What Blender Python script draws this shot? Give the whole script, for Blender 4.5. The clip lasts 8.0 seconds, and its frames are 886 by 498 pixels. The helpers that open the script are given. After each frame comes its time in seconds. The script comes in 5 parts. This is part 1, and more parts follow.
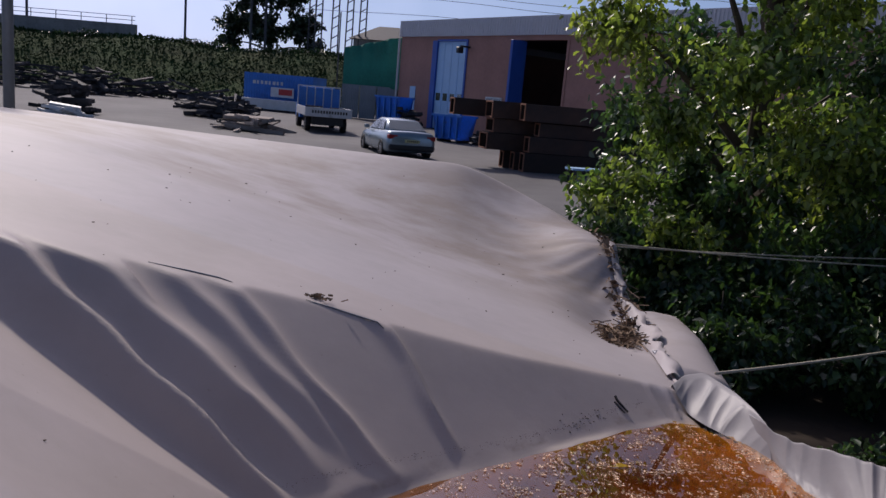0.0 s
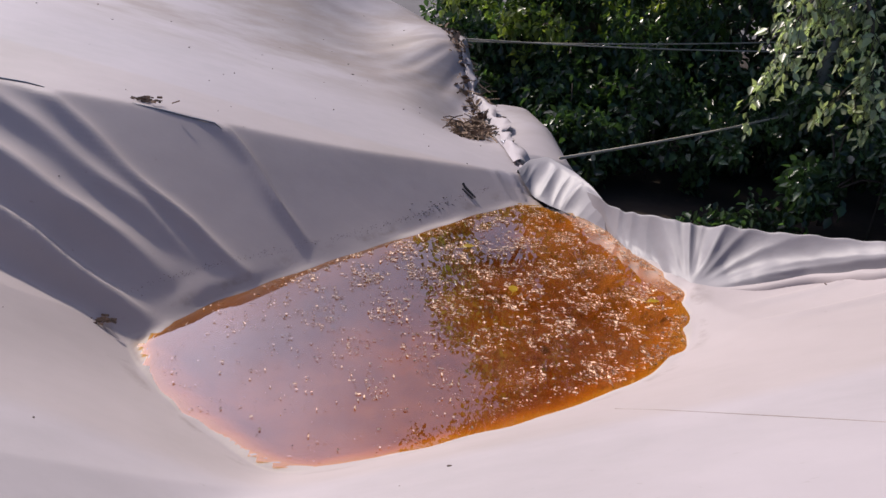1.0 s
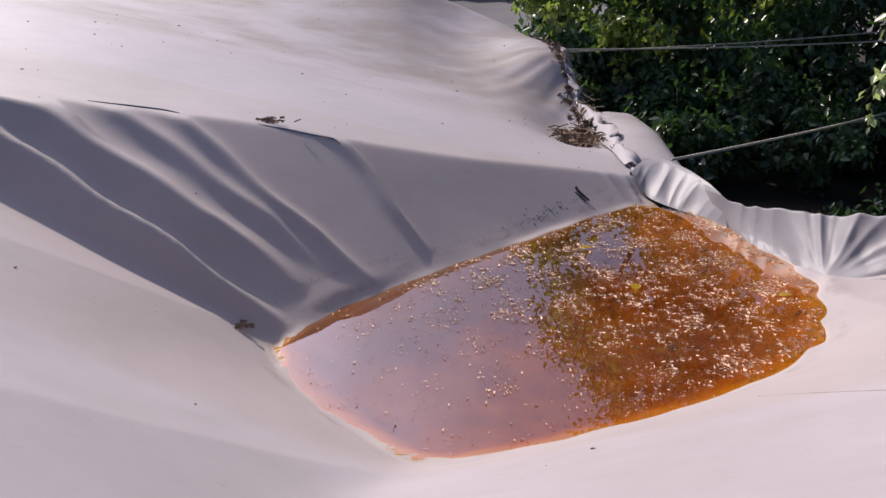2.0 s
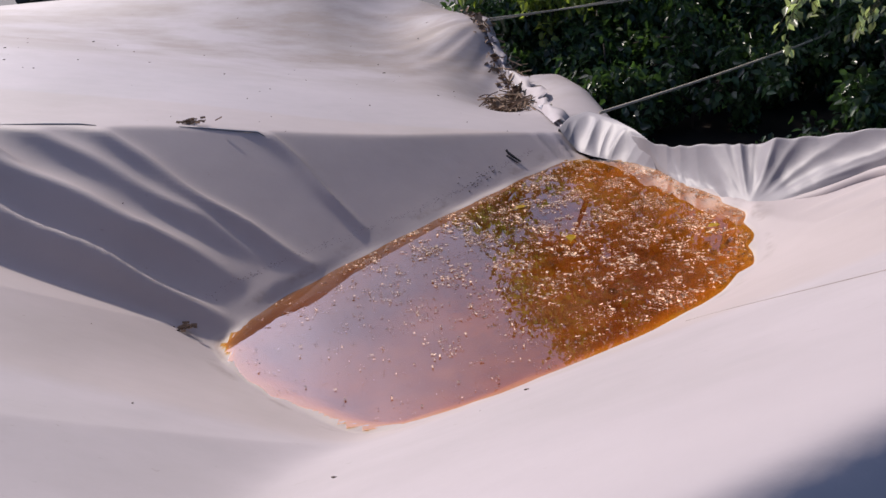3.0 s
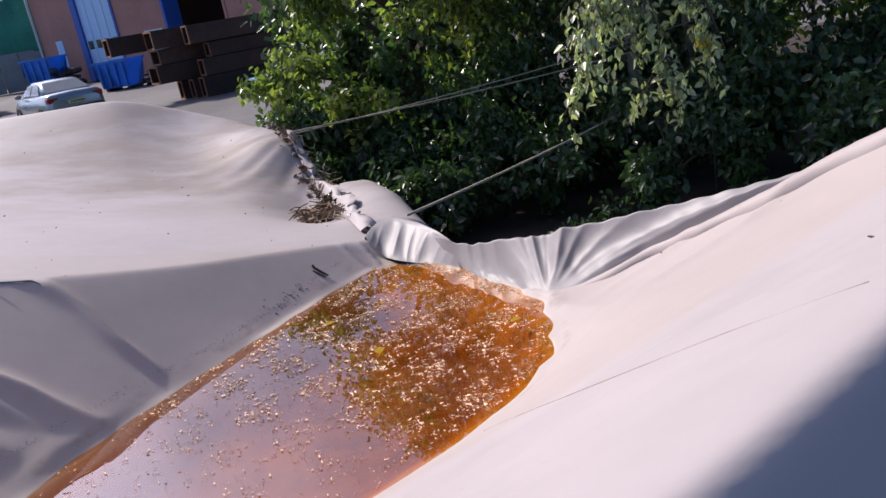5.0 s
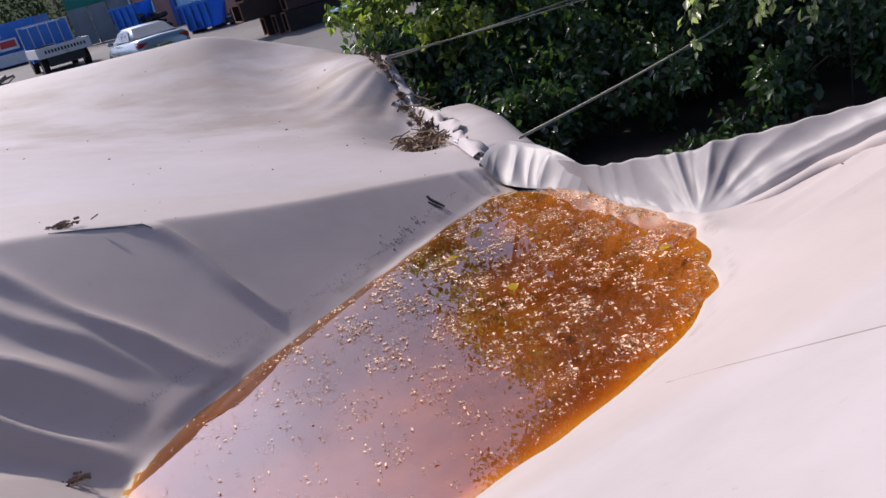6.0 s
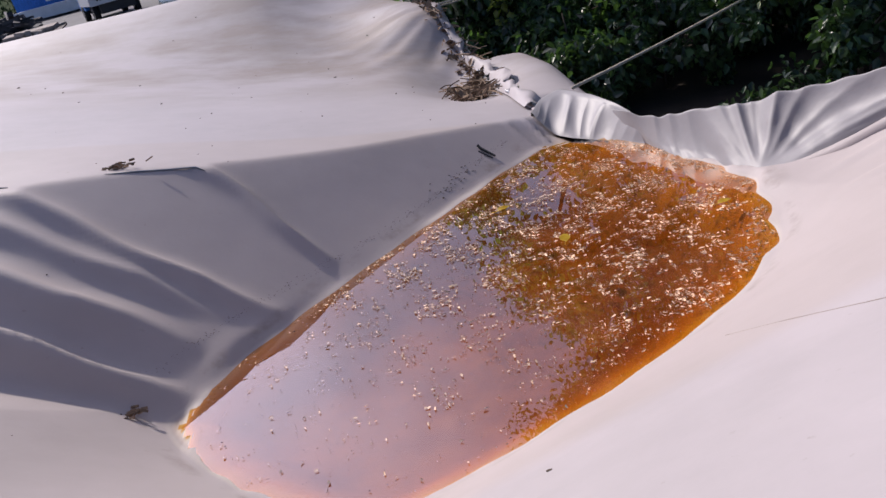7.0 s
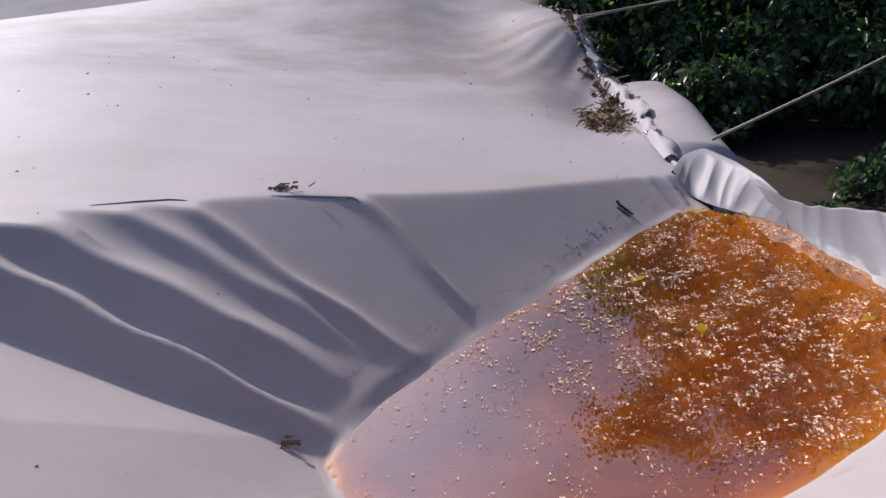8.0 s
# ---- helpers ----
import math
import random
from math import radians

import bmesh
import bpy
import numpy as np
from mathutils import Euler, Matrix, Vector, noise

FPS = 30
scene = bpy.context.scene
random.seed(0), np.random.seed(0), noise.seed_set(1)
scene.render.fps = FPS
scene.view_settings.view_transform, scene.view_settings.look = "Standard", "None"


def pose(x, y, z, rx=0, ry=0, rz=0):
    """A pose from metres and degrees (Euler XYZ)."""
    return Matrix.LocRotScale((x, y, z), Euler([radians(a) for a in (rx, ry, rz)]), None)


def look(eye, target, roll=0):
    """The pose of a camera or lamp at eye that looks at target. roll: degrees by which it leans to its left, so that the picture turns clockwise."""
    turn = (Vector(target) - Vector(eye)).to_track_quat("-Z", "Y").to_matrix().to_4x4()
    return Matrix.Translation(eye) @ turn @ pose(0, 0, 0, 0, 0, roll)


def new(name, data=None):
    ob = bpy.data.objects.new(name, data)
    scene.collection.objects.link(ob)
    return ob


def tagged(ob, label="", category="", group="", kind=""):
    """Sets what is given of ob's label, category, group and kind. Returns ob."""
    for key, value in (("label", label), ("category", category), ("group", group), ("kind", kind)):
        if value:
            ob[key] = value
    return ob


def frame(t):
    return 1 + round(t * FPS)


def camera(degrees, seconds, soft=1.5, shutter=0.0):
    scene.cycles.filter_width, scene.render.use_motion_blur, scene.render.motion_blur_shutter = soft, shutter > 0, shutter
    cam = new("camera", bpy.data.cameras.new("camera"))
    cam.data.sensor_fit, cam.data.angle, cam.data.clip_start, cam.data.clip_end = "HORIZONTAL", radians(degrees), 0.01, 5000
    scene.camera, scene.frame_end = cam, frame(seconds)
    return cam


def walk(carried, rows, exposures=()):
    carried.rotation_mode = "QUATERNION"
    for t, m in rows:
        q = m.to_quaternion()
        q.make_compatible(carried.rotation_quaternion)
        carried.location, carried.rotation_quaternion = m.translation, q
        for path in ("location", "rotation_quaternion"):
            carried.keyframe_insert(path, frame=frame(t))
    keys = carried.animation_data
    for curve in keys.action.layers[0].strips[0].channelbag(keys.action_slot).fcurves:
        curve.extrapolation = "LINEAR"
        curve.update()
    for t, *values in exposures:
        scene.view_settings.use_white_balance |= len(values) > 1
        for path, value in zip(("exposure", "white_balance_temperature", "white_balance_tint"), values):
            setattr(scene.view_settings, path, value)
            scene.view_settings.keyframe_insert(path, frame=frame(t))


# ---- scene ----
cam = camera(59.4, 8.0)
EXPOSURE, SUN_ELEV, SUN_POWER, SKY = -0.09, 40.3, 4.5, 0.050
CLOUD = (1.0, 2.7, 6.6, 1)
GLARE = (56.0, 50.0, 56.0)
HAZE = (5.8, 7.8, 12.5)
PATH = [
    (0, (0.25, 0.137, 1.291), (0.095, 2.096, 0.916), 5.1),
    (0.5, (0.326, 0.138, 1.211), (0.319, 1.999, 0.478), 3.1),
    (1, (0.34, 0.134, 1.216), (0.558, 1.953, 0.413), 4.7),
    (1.5, (0.316, 0.123, 1.162), (0.401, 1.964, 0.384), 1.0),
    (2, (0.276, 0.089, 1.156), (0.235, 1.94, 0.399), -0.7),
    (2.2, (0.317, 0.087, 1.148), (0.327, 1.915, 0.336), -0.9),
    (3.3, (0.37, 0.036, 1.116), (0.43, 1.881, 0.345), -8.6),
    (3.5, (0.385, 0.05, 1.124), (0.49, 1.938, 0.473), -8.4),
    (4, (0.5, 0.043, 1.169), (0.856, 1.944, 0.656), -6.8),
    (5.3, (0.539, 0.142, 1.137), (1.021, 1.972, 0.492), -10.1),
    (5.5, (0.526, 0.235, 1.135), (0.922, 2.084, 0.484), -12.0),
    (6, (0.448, 0.379, 1.082), (0.666, 2.221, 0.333), -14.9),
    (6.5, (0.412, 0.417, 1.062), (0.55, 2.243, 0.257), -15.9),
    (7, (0.418, 0.394, 1.064), (0.499, 2.213, 0.237), -15.2),
    (7.5, (0.358, 0.478, 1.177), (0.271, 2.267, 0.287), -15.3),
    (8, (0.274, 0.445, 1.447), (0.141, 2.235, 0.565), -9.8),
]
walk(cam, [(t, look(eye, target, roll)) for t, eye, target, roll in PATH],
     exposures=[(0.0, EXPOSURE - 0.6, 6000, 16), (0.6, EXPOSURE - 0.1, 6000, 15), (1.2, EXPOSURE, 6000, 15), (3.5, EXPOSURE, 6000, 15), (4.0, EXPOSURE + 0.05, 6000, 14), (5.5, EXPOSURE + 0.28, 6000, 14),
                (6.2, EXPOSURE + 0.12, 5950, 14), (7.0, EXPOSURE + 0.05, 5900, 14), (8.0, EXPOSURE, 5700, 12)])

# ---- light: a low hazy sun ahead, thin bright cloud ----
SUN_TO = Vector((-0.56, 0.83, 0.0)).normalized() * math.cos(radians(SUN_ELEV)) + Vector((0, 0, math.sin(radians(SUN_ELEV))))
world = bpy.data.worlds.new("sky")
scene.world = world
world.use_nodes = True
wn, wl = world.node_tree.nodes, world.node_tree.links
wn.clear()
w_out = wn.new("ShaderNodeOutputWorld")
w_bg = wn.new("ShaderNodeBackground")
w_sky = wn.new("ShaderNodeTexSky")
w_sky.sky_type = "NISHITA"
w_sky.sun_disc = False
w_sky.sun_elevation = radians(SUN_ELEV)
w_sky.sun_rotation = math.atan2(SUN_TO.x, SUN_TO.y)
w_sky.air_density, w_sky.dust_density, w_sky.ozone_density = 1.0, 0.7, 3.0
w_co = wn.new("ShaderNodeTexCoord")
w_noise = wn.new("ShaderNodeTexNoise")
w_noise.inputs["Scale"].default_value = 2.2
w_noise.inputs["Detail"].default_value = 7
w_noise.inputs["Roughness"].default_value = 0.55
w_ramp = wn.new("ShaderNodeValToRGB")
w_ramp.color_ramp.elements[0].position, w_ramp.color_ramp.elements[1].position = 0.36, 0.62
w_ramp.color_ramp.elements[0].color = (0.35, 0.35, 0.35, 1)
w_ramp.color_ramp.elements[1].color = (1.0, 1.0, 1.0, 1)
w_mix = wn.new("ShaderNodeMix")
w_mix.data_type = "RGBA"
# thin cloud scatters sunlight forward: brighter towards the sun
w_dot = wn.new("ShaderNodeVectorMath")
w_dot.operation = "DOT_PRODUCT"
w_dot.inputs[1].default_value = SUN_TO
w_pos = wn.new("ShaderNodeMath")
w_pos.operation = "MAXIMUM"
w_pos.inputs[1].default_value = 0.0
w_pow = wn.new("ShaderNodeMath")
w_pow.operation = "POWER"
w_pow.inputs[1].default_value = 6.0
w_mix.inputs[7].default_value = CLOUD
w_glare = wn.new("ShaderNodeVectorMath")
w_glare.operation = "SCALE"
w_glare.inputs[0].default_value = GLARE
w_patch = wn.new("ShaderNodeMath")
w_patch.operation = "MULTIPLY"
w_sum = wn.new("ShaderNodeVectorMath")
w_sum.operation = "ADD"
wl.new(w_co.outputs["Generated"], w_dot.inputs[0])
wl.new(w_dot.outputs["Value"], w_pos.inputs[0])
wl.new(w_pos.outputs[0], w_pow.inputs[0])
wl.new(w_pow.outputs[0], w_patch.inputs[0])
wl.new(w_ramp.outputs["Color"], w_patch.inputs[1])
wl.new(w_patch.outputs[0], w_glare.inputs["Scale"])
wl.new(w_glare.outputs[0], w_sum.inputs[0])
wl.new(w_mix.outputs[2], w_sum.inputs[1])
# pale haze low over the horizon
w_sep = wn.new("ShaderNodeSeparateXYZ")
wl.new(w_co.outputs["Generated"], w_sep.inputs[0])
w_low = wn.new("ShaderNodeMapRange")
w_low.interpolation_type = "SMOOTHSTEP"
w_low.inputs[1].default_value, w_low.inputs[2].default_value, w_low.inputs[3].default_value, w_low.inputs[4].default_value = 0.0, 0.42, 1.0, 0.0
wl.new(w_sep.outputs["Z"], w_low.inputs[0])
w_haze = wn.new("ShaderNodeVectorMath")
w_haze.operation = "SCALE"
w_haze.inputs[0].default_value = HAZE
wl.new(w_low.outputs[0], w_haze.inputs["Scale"])
w_all = wn.new("ShaderNodeVectorMath")
w_all.operation = "ADD"
wl.new(w_sum.outputs[0], w_all.inputs[0])
wl.new(w_haze.outputs[0], w_all.inputs[1])
wl.new(w_co.outputs["Generated"], w_noise.inputs["Vector"])
wl.new(w_noise.outputs["Fac"], w_ramp.inputs["Fac"])
w_half = wn.new("ShaderNodeMath")
w_half.operation = "MULTIPLY"
w_half.inputs[1].default_value = 0.5
wl.new(w_ramp.outputs["Color"], w_half.inputs[0])
wl.new(w_half.outputs[0], w_mix.inputs[0])
wl.new(w_sky.outputs["Color"], w_mix.inputs[6])
wl.new(w_all.outputs[0], w_bg.inputs["Color"])
w_bg.inputs["Strength"].default_value = SKY
wl.new(w_bg.outputs["Background"], w_out.inputs["Surface"])

sun = new("sun", bpy.data.lights.new("sun", "SUN"))
sun.data.energy, sun.data.angle, sun.data.color = SUN_POWER, radians(2.0), (1.0, 0.87, 0.71)
sun.matrix_world = look(SUN_TO * 50, (0, 0, 0))

# ---- materials ----
def mat(name, base, rough=0.6, metal=0.0, scale=8.0, vary=0.25, bump=0.0, bump_scale=60.0, spec=0.5, island=0.0, objrand=0.0, alt=None, alt_scale=1.5, alt_cut=(0.45, 0.65)):
    """A procedural surface: base colour varied at two scales, an optional second colour in patches, and fine relief."""
    m = bpy.data.materials.new(name)
    m.use_nodes = True
    n, l = m.node_tree.nodes, m.node_tree.links
    b = n["Principled BSDF"]
    b.inputs["Roughness"].default_value = rough
    b.inputs["Metallic"].default_value = metal
    b.inputs["Specular IOR Level"].default_value = spec
    co = n.new("ShaderNodeTexCoord")
    no = n.new("ShaderNodeTexNoise")
    no.inputs["Scale"].default_value, no.inputs["Detail"].default_value = scale, 6
    l.new(co.outputs["Object"], no.inputs["Vector"])
    no2 = n.new("ShaderNodeTexNoise")
    no2.inputs["Scale"].default_value, no2.inputs["Detail"].default_value = scale * 9, 4
    l.new(co.outputs["Object"], no2.inputs["Vector"])
    add = n.new("ShaderNodeMath")
    add.operation = "MULTIPLY_ADD"
    l.new(no2.outputs["Fac"], add.inputs[0])
    add.inputs[1].default_value = 0.5
    l.new(no.outputs["Fac"], add.inputs[2])
    mr = n.new("ShaderNodeMapRange")
    mr.inputs[1].default_value, mr.inputs[2].default_value = 0.45, 1.05
    mr.inputs[3].default_value, mr.inputs[4].default_value = 1 - vary, 1 + vary
    l.new(add.outputs[0], mr.inputs[0])
    value = mr.outputs[0]
    for amount, kind, out in ((island, "ShaderNodeNewGeometry", "Random Per Island"), (objrand, "ShaderNodeObjectInfo", "Random")):
        if amount:
            g = n.new(kind)
            r = n.new("ShaderNodeMapRange")
            r.inputs[3].default_value, r.inputs[4].default_value = 1 - amount, 1 + amount
            l.new(g.outputs[out], r.inputs[0])
            mu = n.new("ShaderNodeMath")
            mu.operation = "MULTIPLY"
            l.new(value, mu.inputs[0])
            l.new(r.outputs[0], mu.inputs[1])
            value = mu.outputs[0]
    col = n.new("ShaderNodeMix")
    col.data_type, col.blend_type = "RGBA", "MULTIPLY"
    col.inputs[0].default_value = 1.0
    col.inputs[6].default_value = (*base, 1)
    if alt:
        na = n.new("ShaderNodeTexNoise")
        na.inputs["Scale"].default_value, na.inputs["Detail"].default_value = alt_scale, 8
        na.inputs["Roughness"].default_value = 0.65
        l.new(co.outputs["Object"], na.inputs["Vector"])
        ra = n.new("ShaderNodeMapRange")
        ra.inputs[1].default_value, ra.inputs[2].default_value = alt_cut
        l.new(na.outputs["Fac"], ra.inputs[0])
        ma = n.new("ShaderNodeMix")
        ma.data_type = "RGBA"
        ma.inputs[6].default_value, ma.inputs[7].default_value = (*base, 1), (*alt, 1)
        l.new(ra.outputs[0], ma.inputs[0])
        l.new(ma.outputs[2], col.inputs[6])
    l.new(value, col.inputs[7])
    l.new(col.outputs[2], b.inputs["Base Color"])
    if bump:
        nb = n.new("ShaderNodeTexNoise")
        nb.inputs["Scale"].default_value, nb.inputs["Detail"].default_value = bump_scale, 5
        l.new(co.outputs["Object"], nb.inputs["Vector"])
        bu = n.new("ShaderNodeBump")
        bu.inputs["Strength"].default_value, bu.inputs["Distance"].default_value = bump, 0.01
        l.new(nb.outputs["Fac"], bu.inputs["Height"])
        l.new(bu.outputs["Normal"], b.inputs["Normal"])
    return m


def leaf_mat(name, base, alt, trans=0.35):
    """Thin leaves: glossy skin and light that comes through."""
    m = mat(name, base, 0.32, vary=0.2, scale=1.2, spec=0.7, island=0.6, alt=alt, alt_scale=0.9)
    n, l = m.node_tree.nodes, m.node_tree.links
    b = n["Principled BSDF"]
    t = n.new("ShaderNodeBsdfTranslucent")
    mix = n.new("ShaderNodeMixShader")
    mix.inputs[0].default_value = trans
    src = b.inputs["Base Color"].links[0].from_socket
    glow = n.new("ShaderNodeMix")
    glow.data_type, glow.blend_type = "RGBA", "MULTIPLY"
    glow.inputs[0].default_value = 1.0
    glow.inputs[7].default_value = (1.7, 1.95, 1.0, 1)
    l.new(src, glow.inputs[6])
    l.new(glow.outputs[2], t.inputs["Color"])
    l.new(b.outputs[0], mix.inputs[1])
    l.new(t.outputs[0], mix.inputs[2])
    l.new(mix.outputs[0], n["Material Output"].inputs["Surface"])
    return m


def tarp_mat():
    """Grey-white coated fabric: faint weave, grime in the hollows of the far part, tannin stain where water stands."""
    m = mat("tarp_fabric", (0.42, 0.381, 0.386), 0.58, scale=1.1, vary=0.07, spec=0.35, alt=(0.355, 0.325, 0.322), alt_scale=0.8, alt_cut=(0.5, 0.75))
    n, l = m.node_tree.nodes, m.node_tree.links
    b = n["Principled BSDF"]
    src = b.inputs["Base Color"].links[0].from_socket
    geo = n.new("ShaderNodeNewGeometry")
    sep = n.new("ShaderNodeSeparateXYZ")
    l.new(geo.outputs["Position"], sep.inputs[0])

    def ramp(sock, a, c, lo=0.0, hi=1.0):
        r = n.new("ShaderNodeMapRange")
        r.inputs[1].default_value, r.inputs[2].default_value = a, c
        r.inputs[3].default_value, r.inputs[4].default_value = lo, hi
        l.new(sock, r.inputs[0])
        return r.outputs[0]

    def mul(a, c):
        x = n.new("ShaderNodeMath")
        x.operation = "MULTIPLY"
        l.new(a, x.inputs[0])
        l.new(c, x.inputs[1])
        return x.outputs[0]

    def noise_tex(scale, stretch=(1, 1, 1), detail=8):
        mp = n.new("ShaderNodeMapping")
        mp.inputs["Scale"].default_value = stretch
        l.new(geo.outputs["Position"], mp.inputs["Vector"])
        t = n.new("ShaderNodeTexNoise")
        t.inputs["Scale"].default_value, t.inputs["Detail"].default_value = scale, detail
        t.inputs["Roughness"].default_value = 0.62
        l.new(mp.outputs[0], t.inputs["Vector"])
        return t.outputs["Fac"]

    def over(src, fac, colour):
        x = n.new("ShaderNodeMix")
        x.data_type = "RGBA"
        l.new(fac, x.inputs[0])
        l.new(src, x.inputs[6])
        x.inputs[7].default_value = (*colour, 1)
        return x.outputs[2]

    # dust and old leaf grime across the far swell
    band = mul(ramp(sep.outputs["Y"], 4.5, 5.6), ramp(sep.outputs["Y"], 7.7, 7.0))
    grime = mul(band, ramp(noise_tex(1.6, (0.8, 1.7, 1)), 0.38, 0.62, 0.0, 0.75))
    src = over(src, grime, (0.26, 0.21, 0.17))
    specks = mul(ramp(noise_tex(34.0), 0.66, 0.74), ramp(noise_tex(1.3), 0.45, 0.7))
    src = over(src, specks, (0.25, 0.21, 0.18))
    dot = n.new("ShaderNodeVectorMath")
    dot.operation = "DOT_PRODUCT"
    l.new(geo.outputs["Position"], dot.inputs[0])
    dot.inputs[1].default_value = (0.78, 0.62, 0.0)
    pool = mul(mul(ramp(dot.outputs["Value"], 3.12, 3.08), ramp(sep.outputs["Y"], 3.6, 3.55)), ramp(sep.outputs["Y"], 1.35, 1.45))
    # dried tide line just above the water
    tide = mul(mul(ramp(sep.outputs["Z"], 0.012, 0.02), ramp(sep.outputs["Z"], 0.045, 0.03)), ramp(noise_tex(9.0), 0.5, 0.66, 0.0, 0.35))
    src = over(src, mul(tide, pool), (0.10, 0.08, 0.06))
    edge = mul(ramp(sep.outputs["Z"], -0.004, 0.0), ramp(sep.outputs["Z"], 0.008, 0.003))
    src = over(src, mul(mul(edge, pool), ramp(noise_tex(5.0), 0.35, 0.65, 0.05, 0.6)), (0.55, 0.50, 0.44))
    # tannin-stained lining under the water, sludge on the bottom
    src = over(src, mul(pool, ramp(sep.outputs["Z"], -0.001, -0.03, 0.1, 0.9)), (0.36, 0.20, 0.020))
    sludge = mul(pool, mul(ramp(sep.outputs["Z"], -0.02, -0.11), ramp(noise_tex(4.0), 0.36, 0.60, 0.55, 1.0)))
    src = over(src, sludge, (0.115, 0.028, 0.001))
    l.new(src, b.inputs["Base Color"])
    # soft creases at two scales
    bu = n.new("ShaderNodeBump")
    bu.inputs["Strength"].default_value, bu.inputs["Distance"].default_value = 0.3, 0.006
    l.new(noise_tex(7.0, detail=10), bu.inputs["Height"])
    bu2 = n.new("ShaderNodeBump")
    bu2.inputs["Strength"].default_value, bu2.inputs["Distance"].default_value = 0.12, 0.02
    l.new(noise_tex(2.6, (1.0, 1.5, 1.0), 2), bu2.inputs["Height"])
    l.new(bu2.outputs["Normal"], bu.inputs["Normal"])
    l.new(bu.outputs["Normal"], b.inputs["Normal"])
    return m


def water_mat():
    """Tea-coloured standing water: a clear tinted body under a mirror skin."""
    m = bpy.data.materials.new("standing_water")
    m.use_nodes = True
    n, l = m.node_tree.nodes, m.node_tree.links
    n.clear()
    out = n.new("ShaderNodeOutputMaterial")
    tr = n.new("ShaderNodeBsdfTransparent")
    tr.inputs["Color"].default_value = (1.0, 0.62, 0.10, 1)
    gl = n.new("ShaderNodeBsdfGlossy")
    gl.inputs["Roughness"].default_value = 0.004
    facing = n.new("ShaderNodeLayerWeight")
    facing.inputs["Blend"].default_value = 0.5
    graze = n.new("ShaderNodeMath")
    graze.operation = "POWER"
    graze.inputs[1].default_value = 2.6
    l.new(facing.outputs["Facing"], graze.inputs[0])
    fr = n.new("ShaderNodeMath")
    fr.operation = "MULTIPLY_ADD"
    fr.inputs[1].default_value, fr.inputs[2].default_value = 0.80, 0.10
    l.new(graze.outputs[0], fr.inputs[0])
    mix = n.new("ShaderNodeMixShader")
    geo = n.new("ShaderNodeNewGeometry")
    no = n.new("ShaderNodeTexNoise")
    no.inputs["Scale"].default_value, no.inputs["Detail"].default_value = 14, 3
    l.new(geo.outputs["Position"], no.inputs["Vector"])
    bu = n.new("ShaderNodeBump")
    bu.inputs["Strength"].default_value, bu.inputs["Distance"].default_value = 0.02, 0.002
    l.new(no.outputs["Fac"], bu.inputs["Height"])
    l.new(bu.outputs["Normal"], gl.inputs["Normal"])
    l.new(fr.outputs[0], mix.inputs[0])
    # fine silt hanging in the water scatters some light back
    silt = n.new("ShaderNodeBsdfDiffuse")
    silt.inputs["Color"].default_value = (0.50, 0.16, 0.004, 1)
    body = n.new("ShaderNodeMixShader")
    body.inputs[0].default_value = 0.02
    l.new(tr.outputs[0], body.inputs[1])
    l.new(silt.outputs[0], body.inputs[2])
    l.new(body.outputs[0], mix.inputs[1])
    l.new(gl.outputs[0], mix.inputs[2])
    # a patchy film of dust and pollen on the skin
    film = n.new("ShaderNodeBsdfDiffuse")
    film.inputs["Color"].default_value = (0.55, 0.43, 0.38, 1)
    fn = n.new("ShaderNodeTexNoise")
    fn.inputs["Scale"].default_value, fn.inputs["Detail"].default_value = 3.5, 9
    fn.inputs["Roughness"].default_value = 0.7
    l.new(geo.outputs["Position"], fn.inputs["Vector"])
    fm = n.new("ShaderNodeMapRange")
    fm.inputs[1].default_value, fm.inputs[2].default_value, fm.inputs[3].default_value, fm.inputs[4].default_value = 0.42, 0.7, 0.004, 0.05
    l.new(fn.outputs["Fac"], fm.inputs[0])
    top = n.new("ShaderNodeMixShader")
    l.new(fm.outputs[0], top.inputs[0])
    l.new(mix.outputs[0], top.inputs[1])
    l.new(film.outputs[0], top.inputs[2])
    l.new(top.outputs[0], out.inputs["Surface"])
    return m


def glass_mat(name, tint):
    m = bpy.data.materials.new(name)
    m.use_nodes = True
    b = m.node_tree.nodes["Principled BSDF"]
    b.inputs["Base Color"].default_value = (*tint, 1)
    b.inputs["Roughness"].default_value = 0.06
    b.inputs["Specular IOR Level"].default_value = 0.9
    b.inputs["Coat Weight"].default_value = 1.0
    return m


TARP = tarp_mat()
LIPCLOTH = mat("sheeny_coated_cloth", (0.29, 0.275, 0.28), 0.50, scale=2.0, vary=0.10, spec=0.4, bump=0.12, bump_scale=20)
WATER = water_mat()
ASPHALT = mat("yard_asphalt", (0.11, 0.105, 0.107), 0.85, scale=0.25, vary=0.22, bump=0.3, bump_scale=40, alt=(0.15, 0.145, 0.14), alt_scale=0.12)
# soil kept very dark to carry the deep shade beside the cover
SOIL = mat("shade_dark_soil", (0.035, 0.024, 0.016), 0.95, scale=2, vary=0.4, bump=0.6, bump_scale=9)
GRASS = mat("bank_grass", (0.032, 0.058, 0.02), 0.95, spec=0.1, scale=0.25, vary=0.4, bump=0.8, bump_scale=3, alt=(0.06, 0.075, 0.032), alt_scale=0.15)
BRICK = mat("red_brown_brick", (0.40, 0.215, 0.175), 0.9, scale=0.6, vary=0.18, bump=0.25, bump_scale=14)
CLAD = mat("pale_cladding", (0.62, 0.60, 0.62), 0.5, scale=0.5, vary=0.08)
